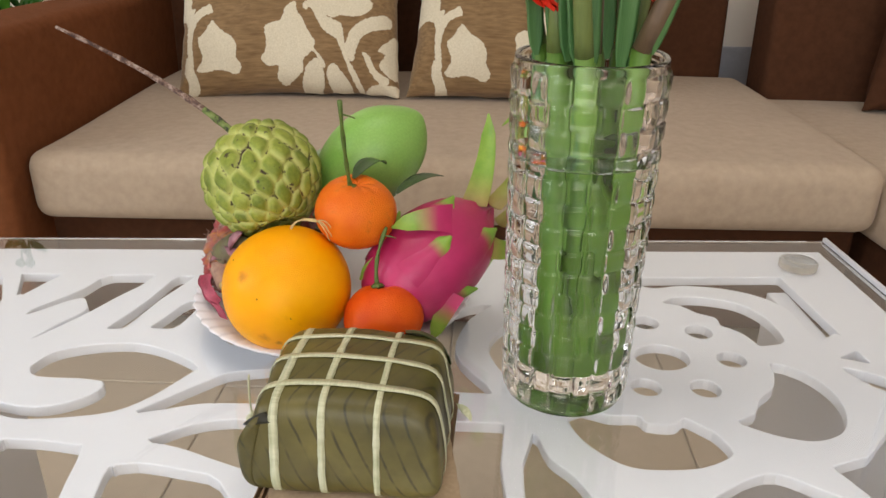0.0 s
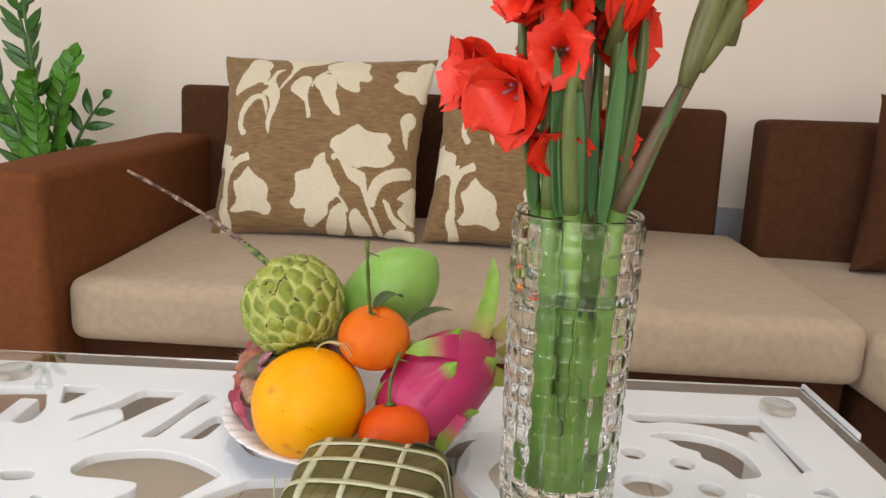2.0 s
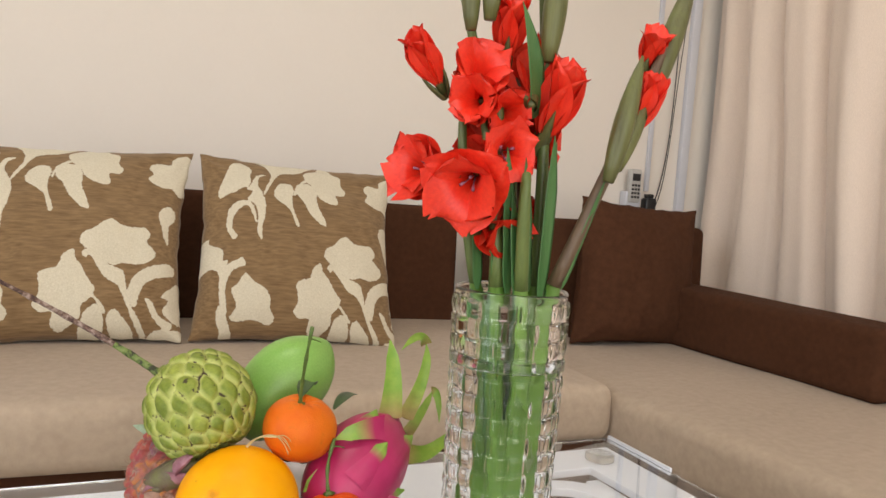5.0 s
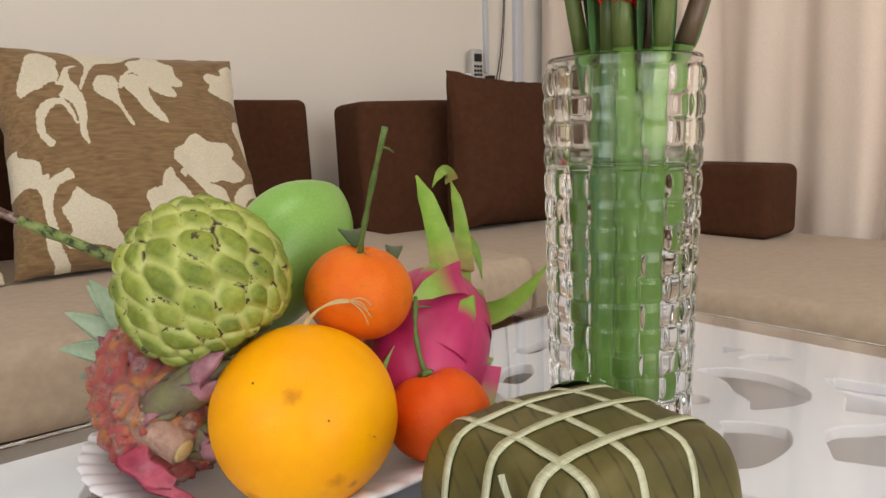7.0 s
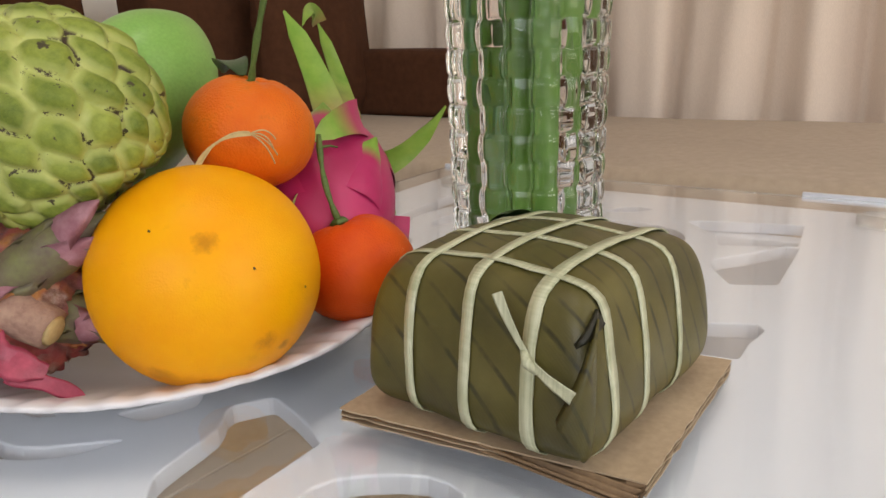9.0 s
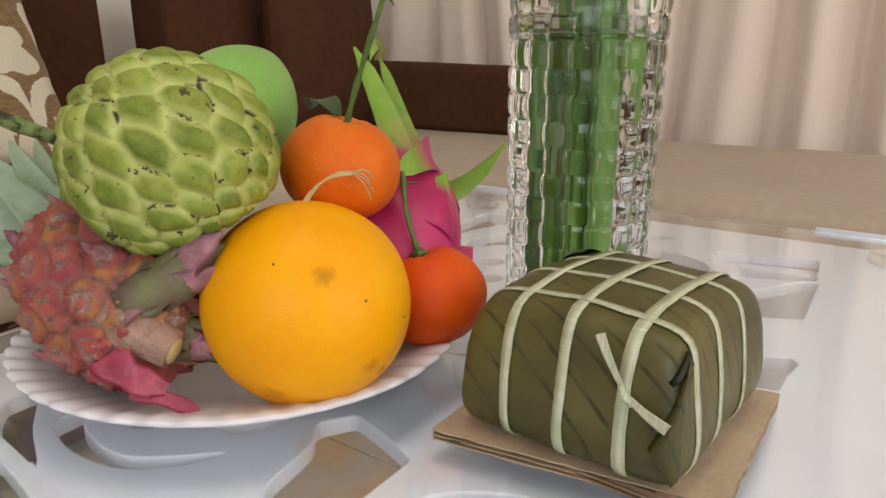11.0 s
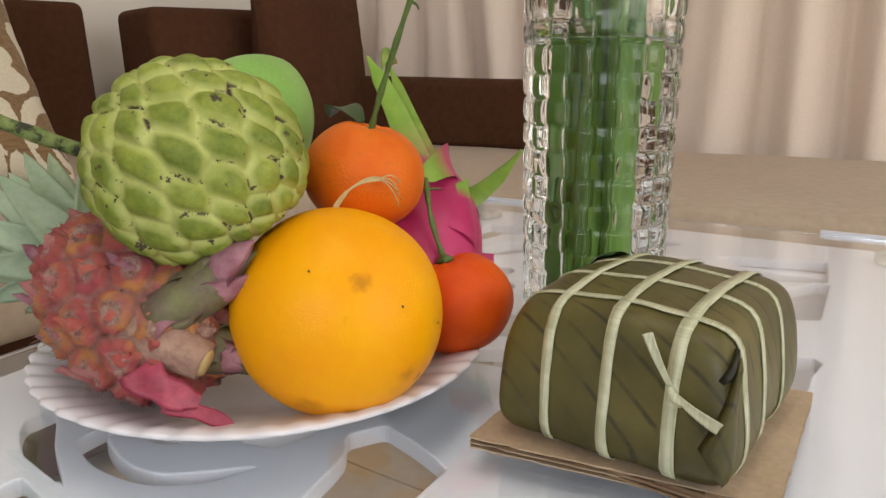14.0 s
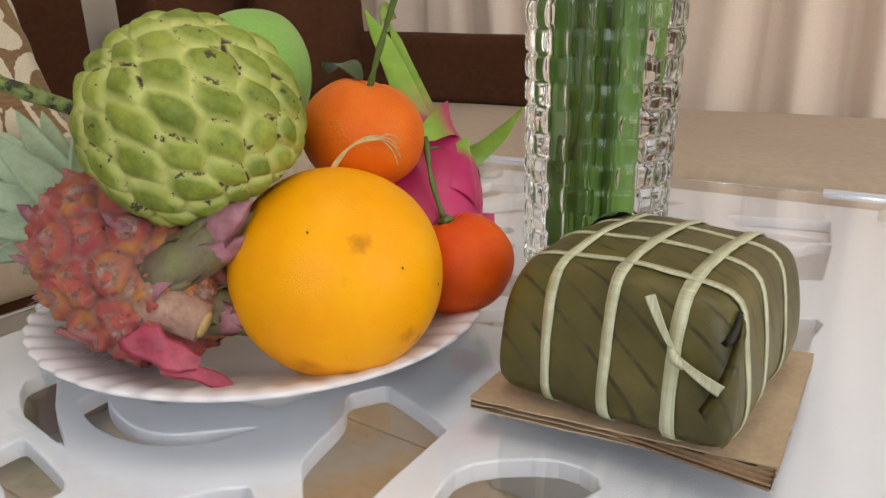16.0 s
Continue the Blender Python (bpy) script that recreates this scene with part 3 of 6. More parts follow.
def patterned_cloth():
    m, t, p = nodes_of("flowered_cloth")
    at = t.nodes.new("ShaderNodeAttribute")
    at.attribute_name = "motif"
    v = coords(t)
    jag = noise_tex(t, v, 160, 3)
    ad = t.nodes.new("ShaderNodeMath")
    ad.operation = "MULTIPLY_ADD"
    ad.inputs[1].default_value = 0.35
    t.links.new(jag, ad.inputs[0])
    t.links.new(at.outputs["Fac"], ad.inputs[2])
    mask = ramp(t, ad.outputs[0], [(0.16, (0, 0, 0)), (0.21, (1, 1, 1))])
    slub = noise_tex(t, coords(t, (0.12, 1, 1)), 190, 5)
    brown = ramp(t, slub, [(0.3, (0.160, 0.093, 0.038)), (0.7, (0.285, 0.182, 0.085))])
    cream = ramp(t, noise_tex(t, v, 300, 3), [(0.3, (0.60, 0.545, 0.41)), (0.7, (0.72, 0.665, 0.53))])
    t.links.new(mix(t, mask, brown, cream), p.inputs["Base Color"])
    p.inputs["Roughness"].default_value = 0.88
    p.inputs["Sheen Weight"].default_value = 0.2
    h = mix(t, 0.5, slub, mask)
    bump(t, p, h, 0.5, 0.0012)
    return m


def pillow_mesh(name, w, h, fat, material, flowers, n=44, waist=0.075, flare=0.04, shift=(0.0, 0.0), seed=0.0):
    """A stuffed square pillow, standing in its own xz plane with its front to -y, its base at z 0."""
    bm = bmesh.new()
    layer = bm.verts.layers.float.new("motif")
    for side in (-1, 1):
        k = n if (side == 1 or not flowers) else 230
        rows = []
        for i in range(k + 1):
            row = []
            for j in range(k + 1):
                u, v = 2 * j / k - 1, 2 * i / k - 1
                dome = (max(0, 1 - u * u) * max(0, 1 - v * v)) ** 0.42
                sag = 1 - 0.28 * v
                pull = (1 - waist * (1 - v * v) * u * u) * (1 + flare * v)
                lift = 1 - waist * 0.7 * (1 - u * u) * v * v
                wr = 0.010 * noise.noise(Vector((u * 2.2, v * 2.2, side * 3.0 + seed))) + 0.004 * noise.noise(Vector((u * 6, v * 5, 7 + seed)))
                # creases that run in from the corners
                for cu, cv in ((-1, -1), (1, -1), (-1, 1), (1, 1)):
                    du, dv = u - cu, v - cv
                    wr += 0.007 * math.sin(9 * math.atan2(dv, du) + 2 * cu + seed) * math.exp(-(math.hypot(du, dv) / 0.42) ** 2)
                seam = 0.004 * noise.noise(Vector((u * 7, v * 7, 1.5 + seed))) * (1 - dome)
                row.append(bm.verts.new((u * w / 2 * pull + seam, side * (fat * sag * dome + wr * dome), h / 2 + v * h / 2 * lift + seam)))
            rows.append(row)
        for i in range(k):
            for j in range(k):
                bm.faces.new((rows[i][j], rows[i][j + 1], rows[i + 1][j + 1], rows[i + 1][j]))
        flat = [v for row in rows for v in row]
        if flowers and side < 0:
            field = motif(np.array([v.co.x / (w * (1 + flare * (2 * v.co.z / h - 1))) + 0.5 + shift[0] * (1 - v.co.z / h) for v in flat]), np.array([v.co.z / h + shift[1] for v in flat]))
            for v, value in zip(flat, field):
                v[layer] = value
        else:
            for v in flat:
                v[layer] = -1
    me = bpy.data.meshes.new(name)
    bm.to_mesh(me)
    bm.free()
    me.shade_smooth()
    me.materials.append(material)
    return me


FLOWERED = patterned_cloth()
brown_pillow = pillow_mesh("throw_pillow", 0.425, 0.425, 0.085, CLOTH_BROWN, False, 60, 0.09, 0.0, seed=3.0)
for m, w, flare, shift, seed in ((pose(-0.386, 1.732, 0.402, -31, -1.6, 1), 0.527, 0.055, (0.0, 0.0), 0.0), (pose(0.116, 1.735, 0.402, -31, 2.0, -2), 0.490, 0.015, (-0.07, 0.02), 5.0)):
    ob = new("throw_pillow", pillow_mesh("throw_pillow", w, 0.496, 0.07, FLOWERED, True, waist=0.08, flare=flare, shift=shift, seed=seed))
    ob.matrix_world = m
    tagged(ob, "brown woven pillow with cream flowers leaning on the sofa back", "pillow", "flowered pillows")
ob = new("throw_pillow", brown_pillow)
ob.matrix_world = pose(1.120, 1.860, 0.370, -4, 3.0, 4.5)
tagged(ob, "plain dark brown pillow leaning in the chaise corner", "pillow")


# ---- curtain ----
def curtain(y0, y1, x, folds, seed):
    c = thing("curtain", pose(x, 0, 0), "cream floor-length curtain hanging in soft folds", "curtain")
    n = folds * 14

    def f(off):
        def g(i, j):
            z, s = 0.03 + 2.5 * i / 24, j / n
            sway = 0.05 * noise.noise(Vector((s * 3 + seed, z * 0.6, 2)))
            ph = 2 * math.pi * folds * (s ** 1.3 + 0.040 * noise.noise(Vector((s * 7, z * 0.9, seed))))
            amp = 0.028 + 0.030 * noise.noise(Vector((s * 9, seed + 0.4 * z, 1)))
            return Vector((amp * math.sin(ph) + 0.4 * amp * math.sin(2.3 * ph + seed) + sway + off, y0 + (y1 - y0) * s + 0.012 * math.cos(ph), z))
        return g
    part("cloth", grid_bm(25, n + 1, f(0)), CURTAIN, c)
    part("rod", tube_bm([(0, y0 - 0.05, 2.55), (0, y1 + 0.05, 2.55)], 0.012, 12), CHROME, c)


curtain(-0.4, 2.31, 1.70, 11, 1.0)

# ---- plant, phone and cables by the wall ----
ZZ_LEAF = surf("glossy_leaf", (0.02, 0.085, 0.016), (0.055, 0.18, 0.03), 25, 0.3, 300, 0.05)
ZZ_YOUNG = surf("young_leaf", (0.06, 0.22, 0.02), (0.11, 0.33, 0.035), 25, 0.35, 300, 0.05)
ZZ_STEM = surf("plant_stem", (0.05, 0.12, 0.03), (0.09, 0.2, 0.05), 40, 0.45)
CERAMIC = surf("pot_glaze", (0.5, 0.47, 0.43), (0.6, 0.57, 0.52), 12, 0.3)
SOIL = surf("soil", (0.03, 0.02, 0.012), (0.06, 0.04, 0.025), 60, 0.95, 200, 0.8)


def potted_plant():
    p = thing("potted_plant", pose(-1.22, 2.02, 0), "glossy green potted plant with arching leafy stems", "plant")
    part("pot", lathe_bm([(0.0, 0.0), (0.10, 0.0), (0.13, 0.24), (0.14, 0.25), (0.135, 0.26), (0.122, 0.25), (0.115, 0.20), (0.0, 0.20)], 36), CERAMIC, p)
    part("soil", lathe_bm([(0.0, 0.235), (0.06, 0.238), (0.117, 0.232), (0.117, 0.21), (0.0, 0.21)], 24), SOIL, p)
    rng = random.Random(4)
    tips = ((0.115, -0.02, 0.80, 1), (0.155, 0.05, 0.69, 0), (0.00, -0.06, 0.98, 0), (-0.08, 0.02, 1.02, 0), (0.04, -0.10, 0.74, 1), (-0.14, -0.05, 0.82, 0), (-0.2, 0.05, 0.7, 1))
    for x, y, z, young in tips:
        pts = bend((0.02 * rng.uniform(-2, 2), 0.02 * rng.uniform(-2, 2), 0.22), (x * 0.25, y * 0.25, z * 0.8), (x, y, z), 16)
        stem = part("stem", tube_bm(pts, [0.010 - 0.0075 * k / 16 for k in range(17)], 8), ZZ_STEM, p)
        for k in range(4, 17, 1 if young else 2):
            d = (pts[min(k + 1, 16)] - pts[k - 1]).normalized()
            for s in (-1, 1) if k < 16 else (0,):
                at = pts[k].lerp(pts[k - 1], 0.5) if s > 0 and not young else pts[k]
                side = (d.cross(Vector((0.2, 1, 0.1))).normalized() + Vector((0, rng.uniform(-0.4, 0.4), rng.uniform(-0.15, 0.15)))) * s
                reach = rng.uniform(0.9, 1.15) * (1 - 0.35 * max(0, k - 11) / 5)
                tip = at + (d * 0.058 + side * 0.064 if not young else d * 0.055 + side * 0.040) * reach + Vector((0, rng.uniform(-0.03, 0.006), rng.uniform(-0.008, 0.008)))
                mid = at + d * 0.014 + side * 0.026 + Vector((0, -0.008, 0.004))
                part("leaf", blade_bm(bend(at, mid, tip, 6), 0.0135 if not young else 0.017, (0.15 + rng.uniform(-0.5, 0.5), -1, 0.2 + rng.uniform(-0.4, 0.4)), 0.0012, 0.2, lambda q: max(0.05, math.sin(math.pi * (0.06 + 0.92 * q)) ** 0.9), 4),
                     ZZ_YOUNG if young else ZZ_LEAF, stem)


potted_plant()


def cordless_phone():
    p = thing("cordless_phone", pose(1.395, 2.352, 0.775), "pale grey cordless handset in a wall cradle", "phone")
    part("handset", box_bm(-0.024, 0.024, -0.045, -0.018, 0.02, 0.14, 0.008, 3), GREY_PLASTIC, p)
    part("screen", box_bm(-0.016, 0.016, -0.0475, -0.0452, 0.098, 0.124, 0.001), BLACK_PLASTIC, p)
    for i in range(3):
        for j in range(4):
            part("button", box_bm(-0.017 + 0.0125 * i, -0.008 + 0.0125 * i, -0.048, -0.0452, 0.036 + 0.014 * j, 0.044 + 0.014 * j, 0.001), BLACK_PLASTIC, p)
    part("cradle", box_bm(-0.032, 0.032, -0.036, 0.006, 0.0, 0.06, 0.006, 2), WHITE_LACQUER, p)


def adapter():
    a = thing("power_adapter", pose(1.478, 2.356, 0.74), "small black power adapter on the wall", "adapter")
    part("body", box_bm(-0.022, 0.022, -0.035, 0.002, 0.0, 0.075, 0.006, 3), BLACK_PLASTIC, a)
    part("plug", box_bm(-0.012, 0.012, -0.03, 0.0, 0.0752, 0.09, 0.003), BLACK_PLASTIC, a)


cordless_phone()
adapter()
duct = link_mesh("cable_duct", box_bm(1.462, 1.478, 2.346, 2.3598, 0.84, 2.68, 0.002), WHITE_LACQUER)
tagged(duct, "narrow white plastic cable duct up the wall", "cable duct")
duct = link_mesh("cable_duct", box_bm(1.60, 1.635, 2.338, 2.3598, 0.3, 2.68, 0.003), WHITE_LACQUER)
tagged(duct, "wide white plastic cable duct beside the curtain", "cable duct")
for k, (x, w) in enumerate(((1.56, 0.0022), (1.585, 0.0016))):
    pts = [Vector((1.485 + (x - 1.485) * min(1, s * 2.2) ** 0.7 + 0.012 * math.sin(9 * s + k), 2.35 - 0.01 * math.sin(5 * s), 0.76 + 1.9 * s ** 1.3)) for s in (i / 30 for i in range(31))]
    tagged(link_mesh("cable", tube_bm(pts, w, 6), BLACK_PLASTIC), "thin black cable hanging along the wall", "cable", "wall cables")


# ---- plate ----
PLATE = pose(-0.089, 0.733, GLASS_TOP)


def plate():
    prof = [(0.0, 0.004), (0.05, 0.004), (0.066, 0.0035), (0.07, 0.0), (0.074, 0.0), (0.078, 0.004), (0.10, 0.0115), (0.12, 0.018), (0.1315, 0.0215), (0.1325, 0.0232), (0.131, 0.0245),
            (0.119, 0.0215), (0.10, 0.0155), (0.080, 0.0085), (0.062, 0.0068), (0.0, 0.0068)]

    def wave(i, a):
        return 1 + (0.0085 * math.cos(46 * a) if 8 <= i <= 10 else 0.004 * math.cos(46 * a) if i in (7, 11) else 0)

    def f(i, j):
        r, z = prof[i]
        a = 2 * math.pi * j / 368
        k = wave(i, a)
        lift = 0.0007 * math.cos(46 * a) if 7 <= i <= 11 else 0
        return Vector((r * k * math.cos(a), r * k * math.sin(a), z + lift))
    bm = grid_bm(len(prof), 368, f, close_u=True)
    ob = link_mesh("plate", bm, PORCELAIN)
    ob.matrix_world = PLATE
    tagged(ob, "white porcelain fruit plate with a fluted scalloped rim", "plate")


plate()


# ---- fruit ----
def citrus_skin(name, dark, light, pores, spots=(0.3, 0.16, 0.03), amount=0.62, depth=0.0006, rough=0.33, stains=()):
    m, t, p = nodes_of(name)
    v = coords(t)
    base = ramp(t, noise_tex(t, v, 28, 4), [(0.3, dark), (0.7, light)])
    blot = ramp(t, noise_tex(t, v, 55, 5, 0.7), [(amount, (0, 0, 0)), (amount + 0.13, (1, 1, 1))])
    c = mix(t, 0.5, base, mix(t, blot, base, spots))
    for place, size, depth_of in stains:
        far = t.nodes.new("ShaderNodeVectorMath")
        far.operation = "DISTANCE"
        far.inputs[1].default_value = place
        t.links.new(v, far.inputs[0])
        near = t.nodes.new("ShaderNodeMath")
        near.operation = "MULTIPLY"
        near.inputs[1].default_value = 0.3 / size
        t.links.new(far.outputs["Value"], near.inputs[0])
        ragged = t.nodes.new("ShaderNodeMath")
        ragged.operation = "MULTIPLY_ADD"
        ragged.inputs[1].default_value = 0.6
        t.links.new(noise_tex(t, v, 150, 4, 0.7), ragged.inputs[0])
        t.links.new(near.outputs[0], ragged.inputs[2])
        c = mix(t, ramp(t, ragged.outputs[0], [(0.42, (depth_of,) * 3), (0.66, (0, 0, 0))]), c, (0.34, 0.12, 0.006))
    t.links.new(c, p.inputs["Base Color"])
    p.inputs["Roughness"].default_value = rough + 0.08
    p.inputs["Specular IOR Level"].default_value = 0.22
    p.inputs["Subsurface Weight"].default_value = 0.08
    p.inputs["Subsurface Radius"].default_value = (0.006, 0.003, 0.001)
    vo = add(t, "TexVoronoi", Scale=pores)
    t.links.new(v, vo.inputs["Vector"])
    bump(t, p, vo.outputs["Distance"], 0.35, depth)
    return m


def round_fruit_bm(rx, ry, rz, dimple=0.0, foot=0.0, lobes=0.0, seed=0.0, nu=72, nv=40):
    def f(i, j):
        th, a = math.pi * (i + 0.0) / (nv - 1), 2 * math.pi * j / nu
        k = 1 + 0.02 * noise.noise(Vector((math.sin(th) * math.cos(a) * 1.4 + seed, math.sin(th) * math.sin(a) * 1.4, math.cos(th) * 1.4)))
        k *= 1 + lobes * math.cos(9 * a + seed) * math.exp(-(th / 0.5) ** 2)
        s = math.sin(th)
        dz = -dimple * math.exp(-(th / 0.28) ** 2) + foot * math.exp(-((math.pi - th) / 0.3) ** 2)
        return Vector((rx * k * s * math.cos(a), ry * k * s * math.sin(a), rz * k * math.cos(th) + dz))
    bm = grid_bm(nv, nu, f, close_u=True)
    bmesh.ops.remove_doubles(bm, verts=bm.verts, dist=1e-6)
    return bm


ORANGE = pose(-0.1135, 0.651, 0.4912, 18, -10, 0)
ORANGE_SKIN = citrus_skin("yellow_orange_peel", (0.90, 0.36, 0.0), (0.95, 0.44, 0.0), 1100, (0.66, 0.26, 0.0), 0.63, 0.0003,
                          stains=[((ORANGE.inverted() @ Vector(q)).normalized() * 0.0543, r, k) for q, r, k in (((-0.1360, 0.6165, 0.516), 0.0050, 0.55), ((-0.120, 0.6035, 0.472), 0.0050, 0.45), ((-0.110, 0.602, 0.464), 0.0032, 0.75), ((-0.155, 0.634, 0.458), 0.0068, 0.45), ((-0.140, 0.620, 0.446), 0.0064, 0.5))])
TANGERINE = citrus_skin("tangerine_peel", (0.70, 0.125, 0.006), (0.82, 0.20, 0.012), 800, (0.40, 0.11, 0.012), 0.56, 0.0009)
TANGERINE_RED = citrus_skin("red_tangerine_peel", (0.68, 0.070, 0.005), (0.82, 0.125, 0.008), 800, (0.5, 0.1, 0.02), 0.68, 0.0008)
DARK_SPECK = surf("dark_speck", (0.06, 0.035, 0.012), (0.10, 0.06, 0.02), 200, 0.8)
GREEN_STALK = surf("green_stalk", (0.06, 0.11, 0.02), (0.12, 0.19, 0.04), 150, 0.55, 600, 0.3)
WOODY = surf("woody_stalk", (0.05, 0.05, 0.025), (0.13, 0.13, 0.06), 120, 0.7, 500, 0.6)
DARK_LEAF = surf("dark_leaf", (0.02, 0.05, 0.012), (0.05, 0.10, 0.025), 60, 0.4, 300, 0.1)
MANGO_SKIN = surf("mango_skin", (0.20, 0.42, 0.075), (0.28, 0.52, 0.12), 16, 0.36, 500, 0.04, sss=0.1)
STRAW = surf("dry_fibre", (0.42, 0.30, 0.12), (0.58, 0.45, 0.22), 80, 0.8)


def patch_on(parent, radii, direction, size, material, name="blemish", ratio=0.7, seed=0):
    """A thin irregular mark lying on an ellipsoid skin."""
    d = Vector(direction).normalized()
    s = d.orthogonal().normalized()
    w = d.cross(s)
    bm = bmesh.new()

    def on(q):
        q = q.normalized()
        k = 1 / math.sqrt(sum((q[i] / radii[i]) ** 2 for i in range(3)))
        return q * (k * 1.0035)
    mean = sum(radii) / 3
    c = bm.verts.new(on(d))
    ring = []
    for k in range(14):
        a = 2 * math.pi * k / 14
        r = size / mean * (1 + 0.7 * noise.noise(Vector((math.cos(a) * 1.5, math.sin(a) * 1.5, seed))))
        ring.append(bm.verts.new(on(d + s * (r * math.cos(a)) + w * (r * ratio * math.sin(a)))))
    for k in range(14):
        bm.faces.new((c, ring[k], ring[(k + 1) % 14]))
    ex = bmesh.ops.extrude_face_region(bm, geom=bm.faces[:])
    for v in ex["geom"]:
        if isinstance(v, bmesh.types.BMVert):
            v.co *= 0.98
    return part(name, bm, material, parent)


def yellow_orange():
    o = thing("orange", ORANGE, "large smooth yellow-orange citrus with brown scuffs on the plate", "orange")
    r = (0.0548, 0.0548, 0.0530)
    part("peel", round_fruit_bm(*r, 0.001, 0.001, 0, 1.0, 80, 48), ORANGE_SKIN, o)
    inv = o.matrix_world.to_3x3().inverted()
    for p, size in (((-0.123, 0.606, 0.504), 0.0006), ((-0.152, 0.632, 0.525), 0.0006), ((-0.098, 0.600, 0.490), 0.0005)):
        patch_on(o, r, inv @ (Vector(p) - o.matrix_world.translation), size, DARK_SPECK, "speck", 0.8, size * 900)


def tangerine(centre, radii, tilt, skin, stem, label, leaf=None):
    o = thing("tangerine", pose(*centre, *tilt), label, "tangerine", "tangerines")
    part("peel", round_fruit_bm(*radii, 0.0045, 0.003, 0.018, centre[0] * 40), skin, o)
    inv = o.matrix_world.inverted()
    pts = [inv @ Vector(p) for p in stem]
    n = len(pts) - 1
    part("calyx", lathe_bm([(0.0, 0.003), (0.003, 0.0025), (0.0052, 0.0005), (0.004, -0.001), (0.0, -0.001)], 14, lambda i, a: 1 + 0.25 * math.cos(5 * a)), GREEN_STALK, o).location = pts[0]
    st = part("stem", tube_bm(pts, [0.0017 + 0.0004 * math.sin(k * 2.1) for k in range(n + 1)], 8), GREEN_STALK, o)
    q = pts[n - 1]
    part("twig", tube_bm([q, q + Vector((0.006, -0.002, -0.001)), q + Vector((0.011, -0.002, -0.003))], [0.0009, 0.0007, 0.0004], 6), GREEN_STALK, st)
    if leaf:
        a, b, c = (inv @ Vector(p) for p in leaf)
        part("leaf", blade_bm(bend(a, b, c, 10), 0.009, inv.to_3x3() @ Vector((-0.3, -0.6, 0.75)), 0.0008, 0.25, lambda s: max(0.05, math.sin(math.pi * (0.05 + 0.93 * s)) ** 0.8)), DARK_LEAF, o)
    return o


yellow_orange()
tangerine((-0.0562, 0.6797, 0.5518), (0.0352, 0.0352, 0.0312), (10, 3, 20), TANGERINE,
          bend((-0.0585, 0.672, 0.577), (-0.061, 0.663, 0.60), (-0.058, 0.638, 0.6575), 10) , "orange tangerine with a long green stem and a leaf",
          ((-0.0570, 0.680, 0.582), (-0.046, 0.706, 0.596), (-0.0355, 0.7245, 0.5815)))
tangerine((-0.028, 0.6337, 0.4748), (0.0338, 0.0338, 0.0300), (-14, -6, 0), TANGERINE_RED,
          bend((-0.0333, 0.6390, 0.5015), (-0.038, 0.647, 0.522), (-0.027, 0.657, 0.548), 8), "red-orange tangerine with a thin stem on the plate rim")


# custard apple: overlapping rounded segments around the fruit
def custard_skin():
    m, t, p = nodes_of("custard_apple_skin")
    at, tone = t.nodes.new("ShaderNodeAttribute"), t.nodes.new("ShaderNodeAttribute")
    at.attribute_name, tone.attribute_name = "ridge", "tone"
    v = coords(t)
    seg = ramp(t, tone.outputs["Fac"], [(0.0, (0.10, 0.15, 0.014)), (0.5, (0.19, 0.255, 0.028)), (1.0, (0.32, 0.375, 0.06))])
    seg = mix(t, 0.45, seg, ramp(t, noise_tex(t, v, 110, 6, 0.75), [(0.35, (0.075, 0.115, 0.010)), (0.65, (0.36, 0.41, 0.07))]))
    groove = ramp(t, noise_tex(t, v, 90, 3), [(0.3, (0.42, 0.47, 0.12)), (0.7, (0.58, 0.61, 0.22))])
    f = ramp(t, at.outputs["Fac"], [(0.0, (1, 1, 1)), (0.20, (0.8, 0.8, 0.8)), (0.62, (0, 0, 0))])
    c = mix(t, f, seg, groove)
    # dark corky flecks where the segments meet
    cork = ramp(t, noise_tex(t, v, 62, 5, 0.7), [(0.56, (0, 0, 0)), (0.59, (1, 1, 1))])
    near = ramp(t, at.outputs["Fac"], [(0.10, (1, 1, 1)), (0.24, (0, 0, 0))])
    c = mix(t, mix(t, 1.0, cork, near, "MULTIPLY"), c, (0.055, 0.035, 0.022))
    spot = ramp(t, noise_tex(t, v, 150, 3, 0.6), [(0.66, (0, 0, 0)), (0.69, (1, 1, 1))])
    c = mix(t, spot, c, (0.06, 0.05, 0.022))
    t.links.new(c, p.inputs["Base Color"])
    p.inputs["Roughness"].default_value = 0.5
    p.inputs["Specular IOR Level"].default_value = 0.35
    p.inputs["Subsurface Weight"].default_value = 0.06
    p.inputs["Subsurface Radius"].default_value = (0.003, 0.003, 0.001)
    bump(t, p, noise_tex(t, v, 330, 5, 0.7), 0.45, 0.0007)
    return m


